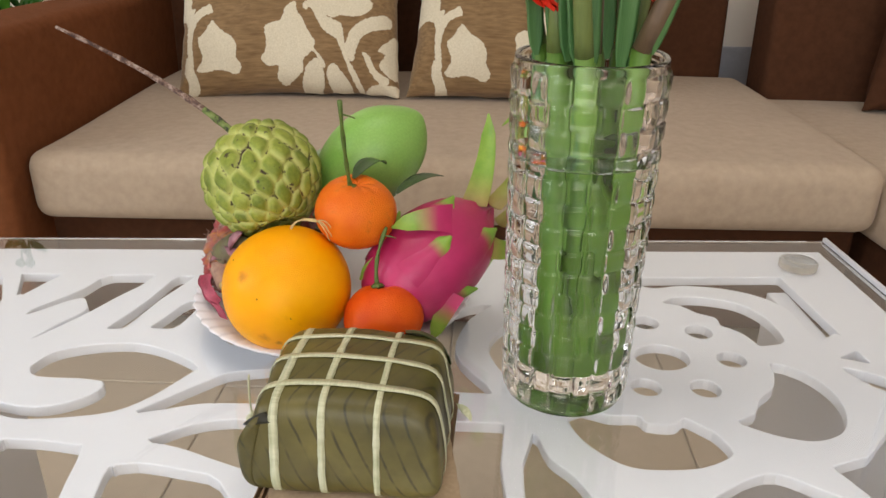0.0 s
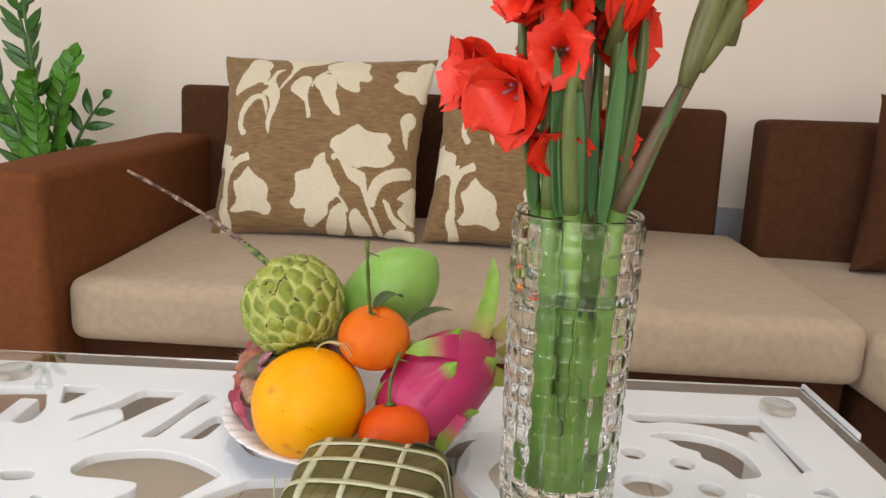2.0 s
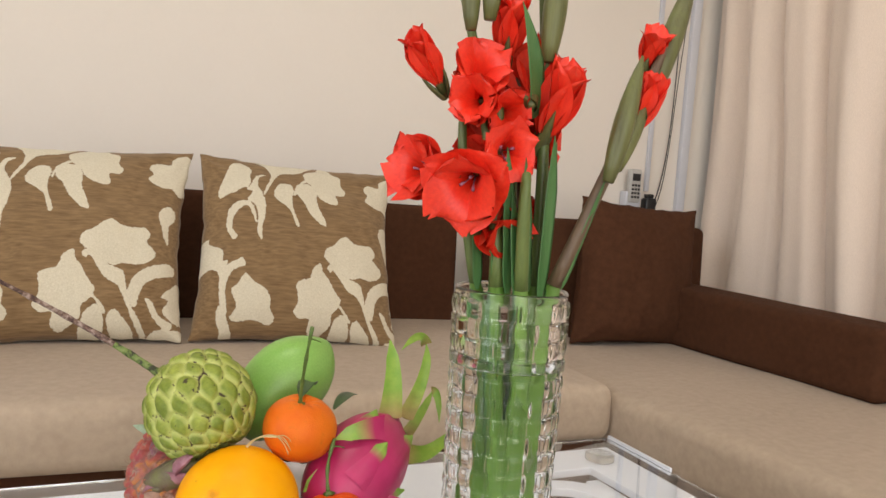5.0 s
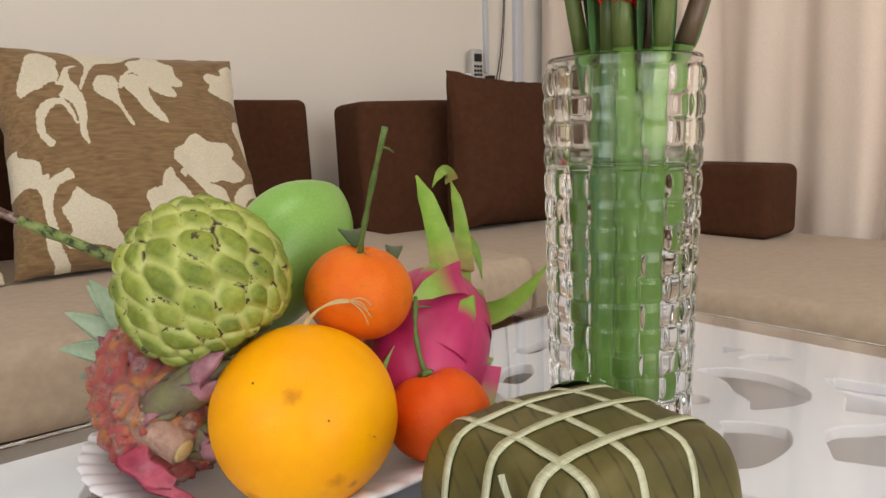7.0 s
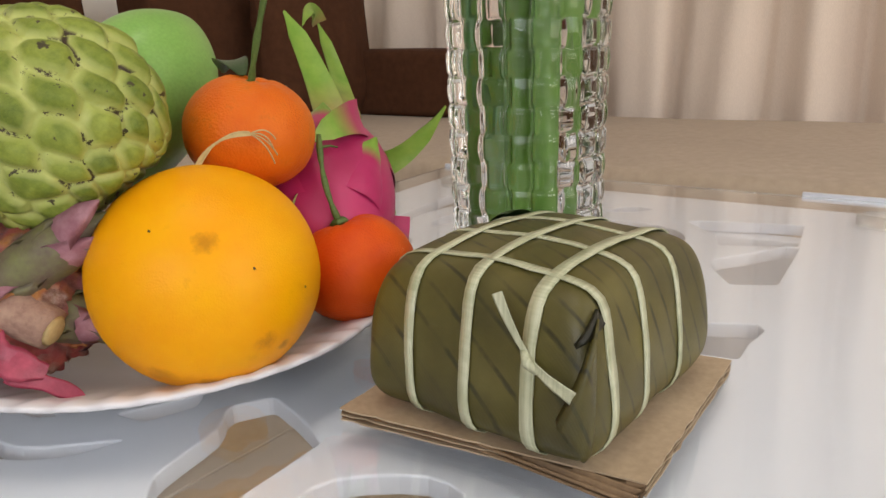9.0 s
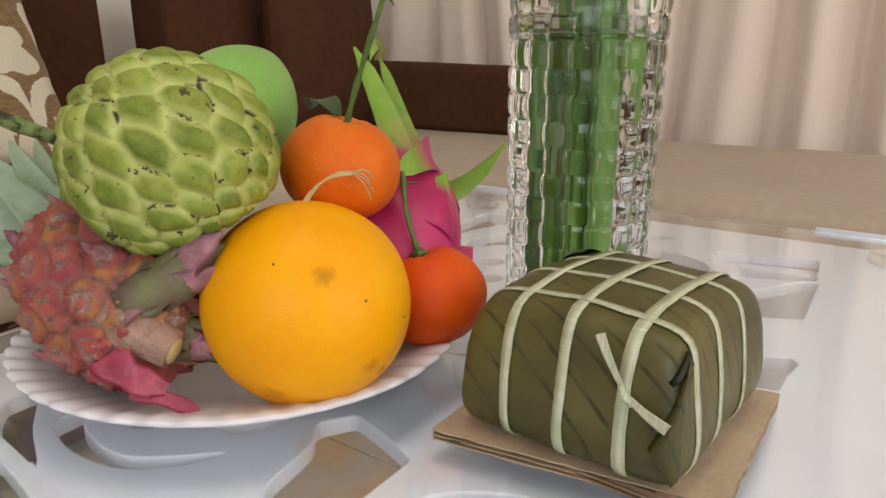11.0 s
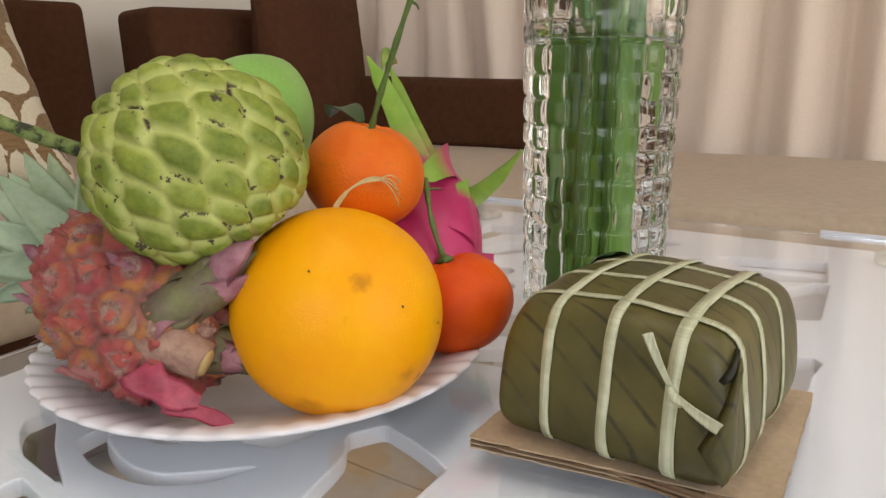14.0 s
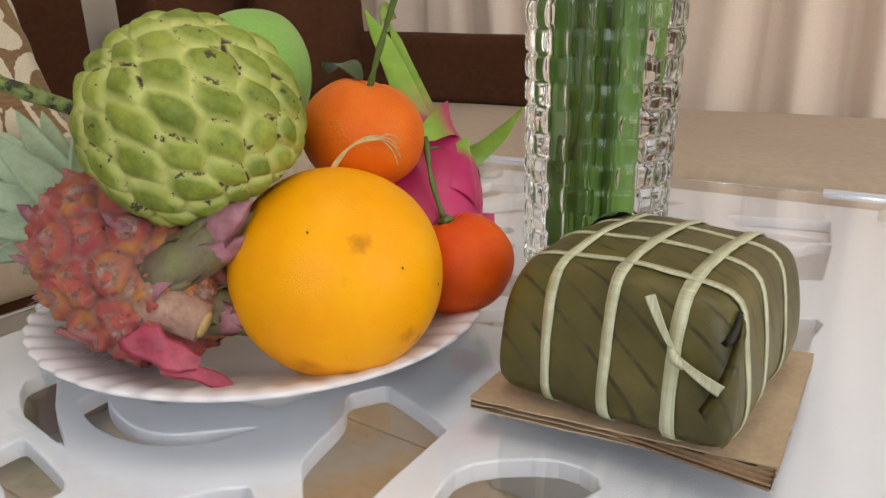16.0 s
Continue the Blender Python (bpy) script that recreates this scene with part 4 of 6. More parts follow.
def custard_apple():
    c = thing("custard_apple", pose(-0.1450, 0.716, 0.5660, -38, -20, 10), "pale green knobbly custard apple with dark flecks", "custard apple")
    sites, n = [], 128
    for k in range(n):
        h = 1 - 2 * ((k + 0.5) / n) ** 0.86
        a = k * 2.399963
        sites.append((math.sqrt(1 - h * h) * math.cos(a), math.sqrt(1 - h * h) * math.sin(a), h))
    S = np.array(sites)
    rng = random.Random(12)
    tones = [rng.random() for _ in range(n)]
    nu, nv = 260, 160
    bm = bmesh.new()
    layer, tone = bm.verts.layers.float.new("ridge"), bm.verts.layers.float.new("tone")
    rot = c.matrix_world.to_3x3()
    shape = rot.inverted() @ Matrix.Diagonal((0.895, 1.045, 0.905)) @ rot
    rows = []
    for i in range(nv):
        th = math.pi * (0.004 + 0.992 * i / (nv - 1))
        row = []
        for j in range(nu):
            a = 2 * math.pi * j / nu
            q = np.array((math.sin(th) * math.cos(a), math.sin(th) * math.sin(a), math.cos(th)))
            w = q + 0.085 * np.array(noise.noise_vector(Vector(q * 2.3))) + 0.015 * np.array(noise.noise_vector(Vector(q * 6)))
            w = w * np.array((1, 1, 0.66))
            ang = np.arccos(np.clip(S @ (w / np.linalg.norm(w)), -1, 1))
            o = np.argpartition(ang, 2)[:3]
            o = o[np.argsort(ang[o])]
            edge = (ang[o[1]] - ang[o[0]]) / 0.2
            puff = 1 - math.exp(-edge * 2.2)
            # each segment stands out most at its lower lip
            lip = max(-0.12, min(0.12, S[o[0]][2] - w[2])) * puff
            taper = 0.55 + 0.45 * math.sin(th) ** 0.5
            r = 0.0536 + (0.0060 * puff + 0.009 * lip) * taper + 0.0004 * noise.noise(Vector(q * 16)) + 0.0026 * noise.noise(Vector(q * 1.7))
            p = Vector((q[0] * r, q[1] * r, q[2] * r))
            if th < 0.5:
                p.z -= 0.010 * math.exp(-(th / 0.24) ** 2)
            if th > 2.4:
                p.z += 0.015 * math.exp(-((math.pi - th) / 0.32) ** 2)
            v = bm.verts.new(shape @ p)
            v[layer], v[tone] = edge, tones[o[0]]
            row.append(v)
        rows.append(row)
    for i in range(nv - 1):
        for j in range(nu):
            bm.faces.new((rows[i][j], rows[i][(j + 1) % nu], rows[i + 1][(j + 1) % nu], rows[i + 1][j]))
    bm.faces.new(rows[0])
    bm.faces.new(rows[-1][::-1])
    part("skin", bm, custard_skin(), c)
    inv = c.matrix_world.inverted()
    pts = [inv @ p for p in bend((-0.158, 0.766, 0.565), (-0.245, 0.850, 0.612), (-0.360, 0.800, 0.684), 26)]
    rad = [0.0042 - 0.0026 * (k / 26) + (0.0007 if k % 4 == 0 else 0) for k in range(27)]
    part("stem", tube_bm(pts[:11], rad[:11], 10), stem_bark("green_bark", (0.03, 0.03, 0.015), (0.13, 0.19, 0.04), (0.22, 0.27, 0.09)), c, "mottled green stalk")
    part("stem", tube_bm(pts[10:], rad[10:], 10), stem_bark("dry_bark", (0.06, 0.03, 0.025), (0.17, 0.10, 0.075), (0.40, 0.31, 0.27)), c, "dry grey-brown end of the stalk")


def stem_bark(name, dark, middle, pale):
    m, t, p = nodes_of(name)
    v = coords(t)
    c = ramp(t, noise_tex(t, v, 130, 4, 0.7), [(0.42, dark), (0.5, middle), (0.62, pale)])
    t.links.new(c, p.inputs["Base Color"])
    p.inputs["Roughness"].default_value = 0.7
    bump(t, p, noise_tex(t, v, 300, 4), 0.6, 0.001)
    return m


custard_apple()


def fallen_leaf():
    l = link_mesh("leaf", blade_bm(bend((-0.0219, 0.690, 0.566), (-0.004, 0.716, 0.577), (0.0147, 0.7475, 0.5637), 12), 0.0065, (-0.2, -0.5, 0.85), 0.0009, 0.3, lambda s: max(0.05, math.sin(math.pi * (0.05 + 0.93 * s)) ** 0.8)), DARK_LEAF)
    tagged(l, "narrow dark green leaf tucked between the fruits", "leaf")


fallen_leaf()


def mango():
    m = thing("green_mango", pose(-0.056, 0.780, 0.563, 0, -40, 10), "smooth light green unripe mango behind the tangerine", "mango")

    def f(i, j):
        th, a = math.pi * i / 43, 2 * math.pi * j / 64
        x = 0.064 * math.cos(th)
        r = 0.0435 * math.sin(th) ** (0.95 + 0.2 * math.cos(th)) * (1 + 0.06 * math.cos(th))
        bendz = 0.006 * math.sin(th * 1.2)
        beak = 0.012 * math.exp(-(th / 0.45) ** 2)
        return Vector((x + 0.3 * beak, r * math.cos(a) * 0.92, r * math.sin(a) + bendz + beak * 0.5))
    bm = grid_bm(44, 64, f, close_u=True)
    bmesh.ops.remove_doubles(bm, verts=bm.verts, dist=1e-6)
    part("skin", bm, MANGO_SKIN, m)
    for k, d in enumerate(((0.5, -0.8, 0.3), (0.2, -0.8, 0.5), (-0.2, -0.7, 0.7))):
        patch_on(m, (0.064, 0.0405, 0.044), d, 0.0007 + 0.0003 * k, DARK_SPECK, "fleck", 0.6, k)


mango()
SCALE_GREEN = surf("green_scale", (0.20, 0.36, 0.055), (0.33, 0.50, 0.10), 40, 0.42, 300, 0.08, sss=0.1)


def dragon_skin():
    m, t, p = nodes_of("dragon_fruit_skin")
    v = coords(t)
    c = ramp(t, noise_tex(t, v, 18, 4), [(0.3, (0.36, 0.014, 0.085)), (0.7, (0.56, 0.035, 0.16))])
    g = t.nodes.new("ShaderNodeAttribute")
    g.attribute_name = "tip"
    f = ramp(t, g.outputs["Fac"], [(0.25, (0, 0, 0)), (0.8, (1, 1, 1))])
    green = ramp(t, noise_tex(t, v, 60, 3), [(0.3, (0.17, 0.33, 0.035)), (0.7, (0.30, 0.46, 0.07))])
    t.links.new(mix(t, f, c, green), p.inputs["Base Color"])
    p.inputs["Roughness"].default_value = 0.4
    p.inputs["Subsurface Weight"].default_value = 0.12
    p.inputs["Subsurface Radius"].default_value = (0.006, 0.002, 0.003)
    bump(t, p, noise_tex(t, v, 160, 4), 0.15, 0.0006)
    return m


DRAGON = dragon_skin()


def tipped_blade(points, width, normal, taper, start, thick=0.0016, cup=0.2):
    """A fleshy scale whose green begins at a share of its length."""
    bm = blade_bm(points, width, normal, thick, cup, taper, 8)
    layer = bm.verts.layers.float.new("tip")
    pts = [Vector(p) for p in points]
    for v in bm.verts:
        k = min(range(len(pts)), key=lambda i: (pts[i] - v.co).length)
        v[layer] = (k / (len(pts) - 1) - start) / max(0.05, 1 - start) + 0.3
    return bm


def dragon_fruit():
    """The axis runs from the blossom end, low on the plate, up to the crown."""
    c0, ax = Vector((0.006, 0.693, 0.502)), Vector((0.66, 0.62, 0.42)).normalized()
    d = thing("dragon_fruit", Matrix.Translation(c0) @ ax.to_track_quat("Z", "Y").to_matrix().to_4x4(), "magenta dragon fruit with curling green scales", "dragon fruit")
    R, H = 0.0465, 0.071
    part("skin", round_fruit_bm(R, R, H, -0.010, 0.004, 0.03, 3.0), DRAGON, d)
    inv, rot = d.matrix_world.inverted(), d.matrix_world.to_3x3().inverted()
    fat = lambda s: max(0.05, 1 - s ** 2.2) if s > 0.15 else 0.97
    slim = lambda s: max(0.07, (1 - 0.62 * s) * (1 if s < 0.75 else max(0.0, (1 - s) / 0.25) ** 0.7))
    crown = (((0.046, 0.722, 0.545), (0.060, 0.752, 0.585), (0.055, 0.770, 0.618), 0.0125), ((0.062, 0.720, 0.545), (0.110, 0.780, 0.580), (0.104, 0.788, 0.610), 0.0085),
             ((0.068, 0.728, 0.525), (0.100, 0.765, 0.540), (0.112, 0.779, 0.556), 0.0065), ((0.062, 0.706, 0.512), (0.086, 0.694, 0.508), (0.093, 0.659, 0.5525), 0.0105),
             ((0.104, 0.788, 0.610), (0.096, 0.786, 0.630), (0.068, 0.766, 0.608), 0.0066), ((0.112, 0.779, 0.556), (0.120, 0.776, 0.560), (0.118, 0.764, 0.524), 0.0058))
    for a, b, c, w in crown:
        part("scale", tipped_blade([inv @ p for p in bend(a, b, c, 12)], w, rot @ Vector((-0.35, -0.9, 0.25)), slim, -0.35, 0.0022, 0.35), DRAGON, d, "long green scale")
    for a, b, c, w in (((0.026, 0.676, 0.550), (0.000, 0.662, 0.556), (-0.024, 0.668, 0.543), 0.0125), ((0.030, 0.655, 0.490), (0.020, 0.644, 0.470), (0.012, 0.645, 0.448), 0.011), ((-0.020, 0.664, 0.520), (-0.040, 0.660, 0.510), (-0.052, 0.664, 0.495), 0.011)):
        part("scale", tipped_blade([inv @ p for p in bend(a, b, c, 12)], w, rot @ Vector((-0.2, -0.9, 0.35)), slim, 0.25, 0.0018, 0.2), DRAGON, d)
    turn0 = 20
    for k, (a, h, w, ln) in enumerate(((0, 0.05, 0.026, 0.052), (75, -0.05, 0.026, 0.05), (150, 0.1, 0.026, 0.05), (220, 0.0, 0.027, 0.052), (290, 0.08, 0.026, 0.05),
                                       (40, -0.62, 0.024, 0.050), (115, -0.55, 0.024, 0.05), (185, -0.6, 0.025, 0.052), (255, -0.58, 0.025, 0.05), (325, -0.6, 0.024, 0.05))):
        ca, sa = math.cos(radians(a + turn0)), math.sin(radians(a + turn0))
        pts = []
        for q in range(13):
            s = q / 12
            hh = h * H + ln * s
            r = R * math.sqrt(max(0.05, 1 - (hh / (H * 1.06)) ** 2)) + 0.0002 + 0.0075 * max(0, s - 0.55) ** 1.6 * 2.2
            pts.append(Vector((r * ca, r * sa, hh)))
        part("scale", tipped_blade(pts, w, (ca, sa, 0.1), fat, 0.62, 0.0014, -0.5), DRAGON, d)


dragon_fruit()


# pineapple lying on its side
def pineapple_skin():
    m, t, p = nodes_of("pineapple_skin")
    v = coords(t)
    at = t.nodes.new("ShaderNodeAttribute")
    at.attribute_name = "ridge"
    eye = ramp(t, noise_tex(t, v, 24, 3, 0.55), [(0.28, (0.30, 0.075, 0.10)), (0.42, (0.46, 0.085, 0.095)), (0.52, (0.53, 0.13, 0.10)), (0.60, (0.62, 0.27, 0.08)), (0.66, (0.50, 0.16, 0.17)), (0.78, (0.44, 0.25, 0.28))])
    gap = ramp(t, noise_tex(t, v, 120, 4), [(0.3, (0.30, 0.10, 0.09)), (0.7, (0.56, 0.30, 0.27))])
    c = mix(t, ramp(t, at.outputs["Fac"], [(0.05, (0.9, 0.9, 0.9)), (0.32, (0, 0, 0))]), eye, gap)
    paper = ramp(t, noise_tex(t, v, 170, 5, 0.8), [(0.35, (0.16, 0.07, 0.06)), (0.5, (0.40, 0.24, 0.20)), (0.65, (0.58, 0.46, 0.40))])
    c = mix(t, ramp(t, at.outputs["Fac"], [(0.72, (0, 0, 0)), (1.0, (0.85, 0.85, 0.85))]), c, paper)
    t.links.new(c, p.inputs["Base Color"])
    p.inputs["Roughness"].default_value = 0.68
    bump(t, p, noise_tex(t, v, 200, 6, 0.8), 1.0, 0.003)
    return m


BRACT = surf("dry_pink_bract", (0.30, 0.07, 0.075), (0.46, 0.21, 0.20), 110, 0.7, 300, 0.4)
BRACT_MAUVE = surf("mauve_bract", (0.21, 0.06, 0.09), (0.42, 0.22, 0.26), 80, 0.7, 300, 0.5)
BRACT_TORN = surf("red_bract", (0.38, 0.04, 0.05), (0.52, 0.16, 0.10), 80, 0.6, 300, 0.4)
BRACT_RED = surf("magenta_bract", (0.22, 0.016, 0.045), (0.46, 0.07, 0.12), 90, 0.4, 300, 0.4)
SLIP = surf("slip_leaf", (0.11, 0.055, 0.07), (0.18, 0.19, 0.065), 60, 0.55, 300, 0.3)
CUT_END = surf("cut_stalk", (0.24, 0.125, 0.10), (0.46, 0.30, 0.22), 120, 0.85, 400, 0.8)
CROWN_LEAF = surf("crown_leaf", (0.26, 0.37, 0.22), (0.42, 0.52, 0.36), 30, 0.5, 260, 0.15)


def pineapple():
    axis0, axis1 = Vector((-0.176, 0.690, 0.478)), Vector((-0.153, 0.812, 0.503))
    d = (axis1 - axis0).normalized()
    m = Matrix.Translation((axis0 + axis1) / 2) @ d.to_track_quat("Z", "Y").to_matrix().to_4x4()
    p = thing("pineapple", m, "small red pineapple lying on the plate with its pale green crown", "pineapple")
    n, S = 62, []
    for k in range(n):
        h = 1 - 2 * (k + 0.5) / n
        S.append((math.sqrt(1 - h * h) * math.cos(k * 2.399963), math.sqrt(1 - h * h) * math.sin(k * 2.399963), h))
    S = np.array(S)
    bm = bmesh.new()
    layer = bm.verts.layers.float.new("ridge")
    nu, nv, rows = 150, 90, []
    R, H = 0.0405, 0.062
    for i in range(nv):
        th = math.pi * (0.01 + 0.98 * i / (nv - 1))
        row = []
        for j in range(nu):
            a = 2 * math.pi * j / nu
            q = np.array((math.sin(th) * math.cos(a), math.sin(th) * math.sin(a), math.cos(th)))
            ds = np.sort(np.arccos(np.clip(S @ q, -1, 1)))
            edge = (ds[1] - ds[0]) / 0.28
            k = 1 + 0.15 * (1 - math.exp(-2.0 * edge)) + 0.06 * noise.noise(Vector(q * 9)) + 0.05 * noise.noise(Vector(q * 22)) - 0.07 * math.exp(-(ds[0] / 0.07) ** 2)
            s = math.sin(th) ** 0.7
            v = bm.verts.new((R * k * s * math.cos(a), R * k * s * math.sin(a), H * k * math.cos(th)))
            v[layer] = edge
            row.append(v)
        rows.append(row)
    for i in range(nv - 1):
        for j in range(nu):
            bm.faces.new((rows[i][j], rows[i][(j + 1) % nu], rows[i + 1][(j + 1) % nu], rows[i + 1][j]))
    bm.faces.new(rows[0])
    bm.faces.new(rows[-1][::-1])
    part("skin", bm, pineapple_skin(), p)
    rng = random.Random(3)
    for k in range(n):
        q = S[k]
        if abs(q[2]) > 0.93:
            continue
        s = math.sqrt(1 - q[2] ** 2) ** 0.7
        c = q[:2] / np.linalg.norm(q[:2])
        base = Vector((R * 1.04 * s * c[0], R * 1.04 * s * c[1], H * q[2] * 1.04))
        out = Vector((c[0], c[1], 0))
        up = Vector((0, 0, 1))
        L = rng.uniform(0.010, 0.019)
        pts = bend(base - up * 0.008, base + out * 0.0040, base + out * rng.uniform(0.001, 0.0065) + up * L + Vector((rng.uniform(-1, 1), rng.uniform(-1, 1), 0)) * 0.005, 5)
        part("bract", blade_bm(pts, rng.uniform(0.008, 0.0125), out, 0.0008, -0.55, lambda t, k=k: max(0.04, (1 - t) ** 0.55 * (0.85 + 0.25 * math.sin(7 * t + k))), 6), (BRACT_MAUVE, BRACT, BRACT_TORN)[(k * 7 // 3) % 3], p)
    strands = bmesh.new()
    for k in range(260):
        th, a = math.acos(rng.uniform(-0.85, 0.85)), rng.uniform(0, 2 * math.pi)
        s = math.sin(th) ** 0.7
        o = Vector((math.cos(a), math.sin(a), 0))
        b = Vector((R * 1.07 * s * o.x, R * 1.07 * s * o.y, H * 1.06 * math.cos(th)))
        w = Vector((rng.uniform(-1, 1), rng.uniform(-1, 1), rng.uniform(-0.5, 1))) * 0.006
        tube_bm([b, b + o * 0.002 + w * 0.5, b + o * rng.uniform(0.001, 0.005) + w], [0.00028, 0.00022, 0.0001], 4, strands)
    tagged(part("fibres", strands, CUT_END, p, "fine dry fibres"), kind="stuff")
    # crown
    top = Vector((0, 0, H * 0.97))
    for k in range(44):
        a, lay = k * 2.39996, k / 43
        tilt = radians(74 - 68 * lay)
        out = Vector((math.cos(a), math.sin(a), 0))
        L = 0.036 + 0.021 * math.sin(math.pi * (0.25 + 0.6 * lay))
        b0 = top + out * 0.012 * (1 - lay) + Vector((0, 0, 0.030 * lay))
        dr = out * math.sin(tilt) + Vector((0, 0, math.cos(tilt)))
        end = b0 + dr * L + Vector((0, 0, 0.012))
        part("crown_leaf", blade_bm(bend(b0, b0 + dr * L * 0.5 + Vector((0, 0, 0.010)), end, 8), 0.0145, (dr.cross(out.cross(Vector((0, 0, 1))))), 0.0013, 0.4, lambda t: max(0.03, (1 - t) ** 0.7)), CROWN_LEAF, p, "pale green spiky leaf")
    # stalk and side slips at the foot
    inv = p.matrix_world.inverted()
    foot = [inv @ Vector(q) for q in ((-0.1935, 0.714, 0.494), (-0.185, 0.696, 0.4865), (-0.1765, 0.6795, 0.4775))]
    st = part("stalk", tube_bm(foot, [0.0120, 0.0116, 0.0096], 16), CUT_END, p, "cut pineapple stalk")
    part("cut_face", tube_bm([foot[2], inv @ Vector((-0.1758, 0.6782, 0.4769))], [0.0078, 0.0060], 14), STRAW, st)
    for k in range(5):
        ax2 = (foot[2] - foot[0]).normalized()
        o = Matrix.Rotation(k * 1.257 + 0.4, 3, ax2) @ ax2.orthogonal().normalized()
        q = foot[0] + ax2 * 0.002
        part("husk", blade_bm(bend(q + o * 0.011, q + o * 0.0125 + ax2 * 0.010, q + o * 0.0108 + ax2 * (0.016 + 0.003 * (k % 3)), 6), 0.0085, o, 0.0008, -0.45, lambda t: max(0.05, (1 - t ** 3) ** 0.7), 4), (BRACT_MAUVE, BRACT)[k % 2], st)
    for (a, b, r) in (((-0.186, 0.702, 0.497), (-0.146, 0.668, 0.528), 0.0118), ((-0.170, 0.702, 0.478), (-0.148, 0.678, 0.476), 0.0125)):
        a, b = inv @ Vector(a), inv @ Vector(b)
        pts = [a.lerp(b, k / 9) for k in range(10)]
        sl = part("slip", tube_bm(pts, [r * (0.75 + 0.35 * math.sin(math.pi * (0.2 + 0.7 * k / 9))) * (1 if k < 6 else 1 - 0.24 * (k - 5)) for k in range(10)], 14), SLIP, p, "unopened side shoot")
        ax = (b - a).normalized()
        for k in range(9):
            o = (Matrix.Rotation(k * 2.4, 3, ax) @ ax.orthogonal().normalized())
            q = a.lerp(b, 0.08 + 0.075 * k)
            part("husk", blade_bm(bend(q + o * r * 0.92, q + o * r * 1.28 + ax * 0.010, q + o * r * 0.85 + ax * 0.024, 6), r * 0.95, o, 0.0008, -0.45, lambda t: max(0.05, (1 - t ** 2) ** 0.7), 4), BRACT_MAUVE if k % 2 else SLIP, sl)
    for a, b, c, w in (((-0.200, 0.698, 0.478), (-0.202, 0.681, 0.470), (-0.184, 0.676, 0.461), 0.0105), ((-0.196, 0.686, 0.463), (-0.184, 0.672, 0.456), (-0.174, 0.664, 0.447), 0.0055)):
        part("bract", blade_bm([inv @ q for q in bend(a, b, c, 9)], w, inv.to_3x3() @ Vector((-0.4, -0.8, 0.3)), 0.0012, 0.2, lambda t: max(0.35 if w > 0.01 else 0.05, (1 - t) ** 0.3 * (0.9 + 0.14 * math.sin(11 * t)))), BRACT_RED, p, "torn magenta bract")


pineapple()
tuft = thing("dry_fibre", pose(-0.099, 0.652, 0.545), "curled wisp of dry straw fibre on the fruit", "fibre")
a = Vector((-0.010, 0.006, -0.006))
mid, end = a + Vector((0.006, -0.008, 0.020)), a + Vector((0.026, -0.012, 0.017))
part("strand", blade_bm(bend(a, mid, end, 14), 0.0013, (-0.5, -0.8, 0.3), 0.0006, 0.6, lambda s: 0.8 + 0.3 * math.sin(9 * s)), STRAW, tuft)
for k in range(4):
    rng = random.Random(k)
    part("strand", tube_bm(bend(end, end + Vector((0.008, -0.003, 0.004 - 0.003 * k)), end + Vector((0.010 + 0.003 * rng.random(), -0.004, -0.004 - 0.004 * k)), 10), [0.0004] * 11, 5), STRAW, tuft)
part("strand", tube_bm(bend(a, a + Vector((-0.004, -0.002, 0.006)), a + Vector((-0.003, -0.004, -0.006)), 8), [0.0008] * 9, 5), STRAW, tuft)


# ---- rice cake in leaves on cardboard ----
def leaf_wrap():
    m, t, p = nodes_of("leaf_wrap")
    v = coords(t, (1, 1, 1), (0, 0, 38))
    w = add(t, "TexWave", Scale=40.0, Distortion=0.5, Detail=4.0)
    w.inputs["Detail Scale"].default_value = 3.0
    w.bands_direction = "X"
    t.links.new(coords(t, (1, 0.55, 0.7), (0, 35, 38)), w.inputs["Vector"])
    base = ramp(t, noise_tex(t, v, 22, 5), [(0.3, (0.056, 0.049, 0.011)), (0.5, (0.098, 0.085, 0.020)), (0.7, (0.145, 0.124, 0.034))])
    veins = ramp(t, w.outputs["Fac"], [(0.0, (0.85, 0.85, 0.85)), (0.10, (0, 0, 0))])
    veins = mix(t, 1.0, veins, ramp(t, noise_tex(t, v, 60, 4), [(0.40, (0.15, 0.15, 0.15)), (0.58, (1, 1, 1))]), "MULTIPLY")
    c = mix(t, veins, base, (0.022, 0.020, 0.008))
    c = mix(t, ramp(t, noise_tex(t, v, 9, 4), [(0.6, (0, 0, 0)), (0.75, (1, 1, 1))]), c, (0.055, 0.042, 0.014))
    t.links.new(c, p.inputs["Base Color"])
    p.inputs["Roughness"].default_value = 0.42
    w2 = add(t, "TexWave", Scale=420.0, Distortion=2.5, Detail=3.0)
    t.links.new(coords(t, (1, 0.6, 0.7), (0, 35, 38)), w2.inputs["Vector"])
    bump(t, p, mix(t, 0.35, w.outputs["Color"], w2.outputs["Color"]), 0.13, 0.0006)
    return m




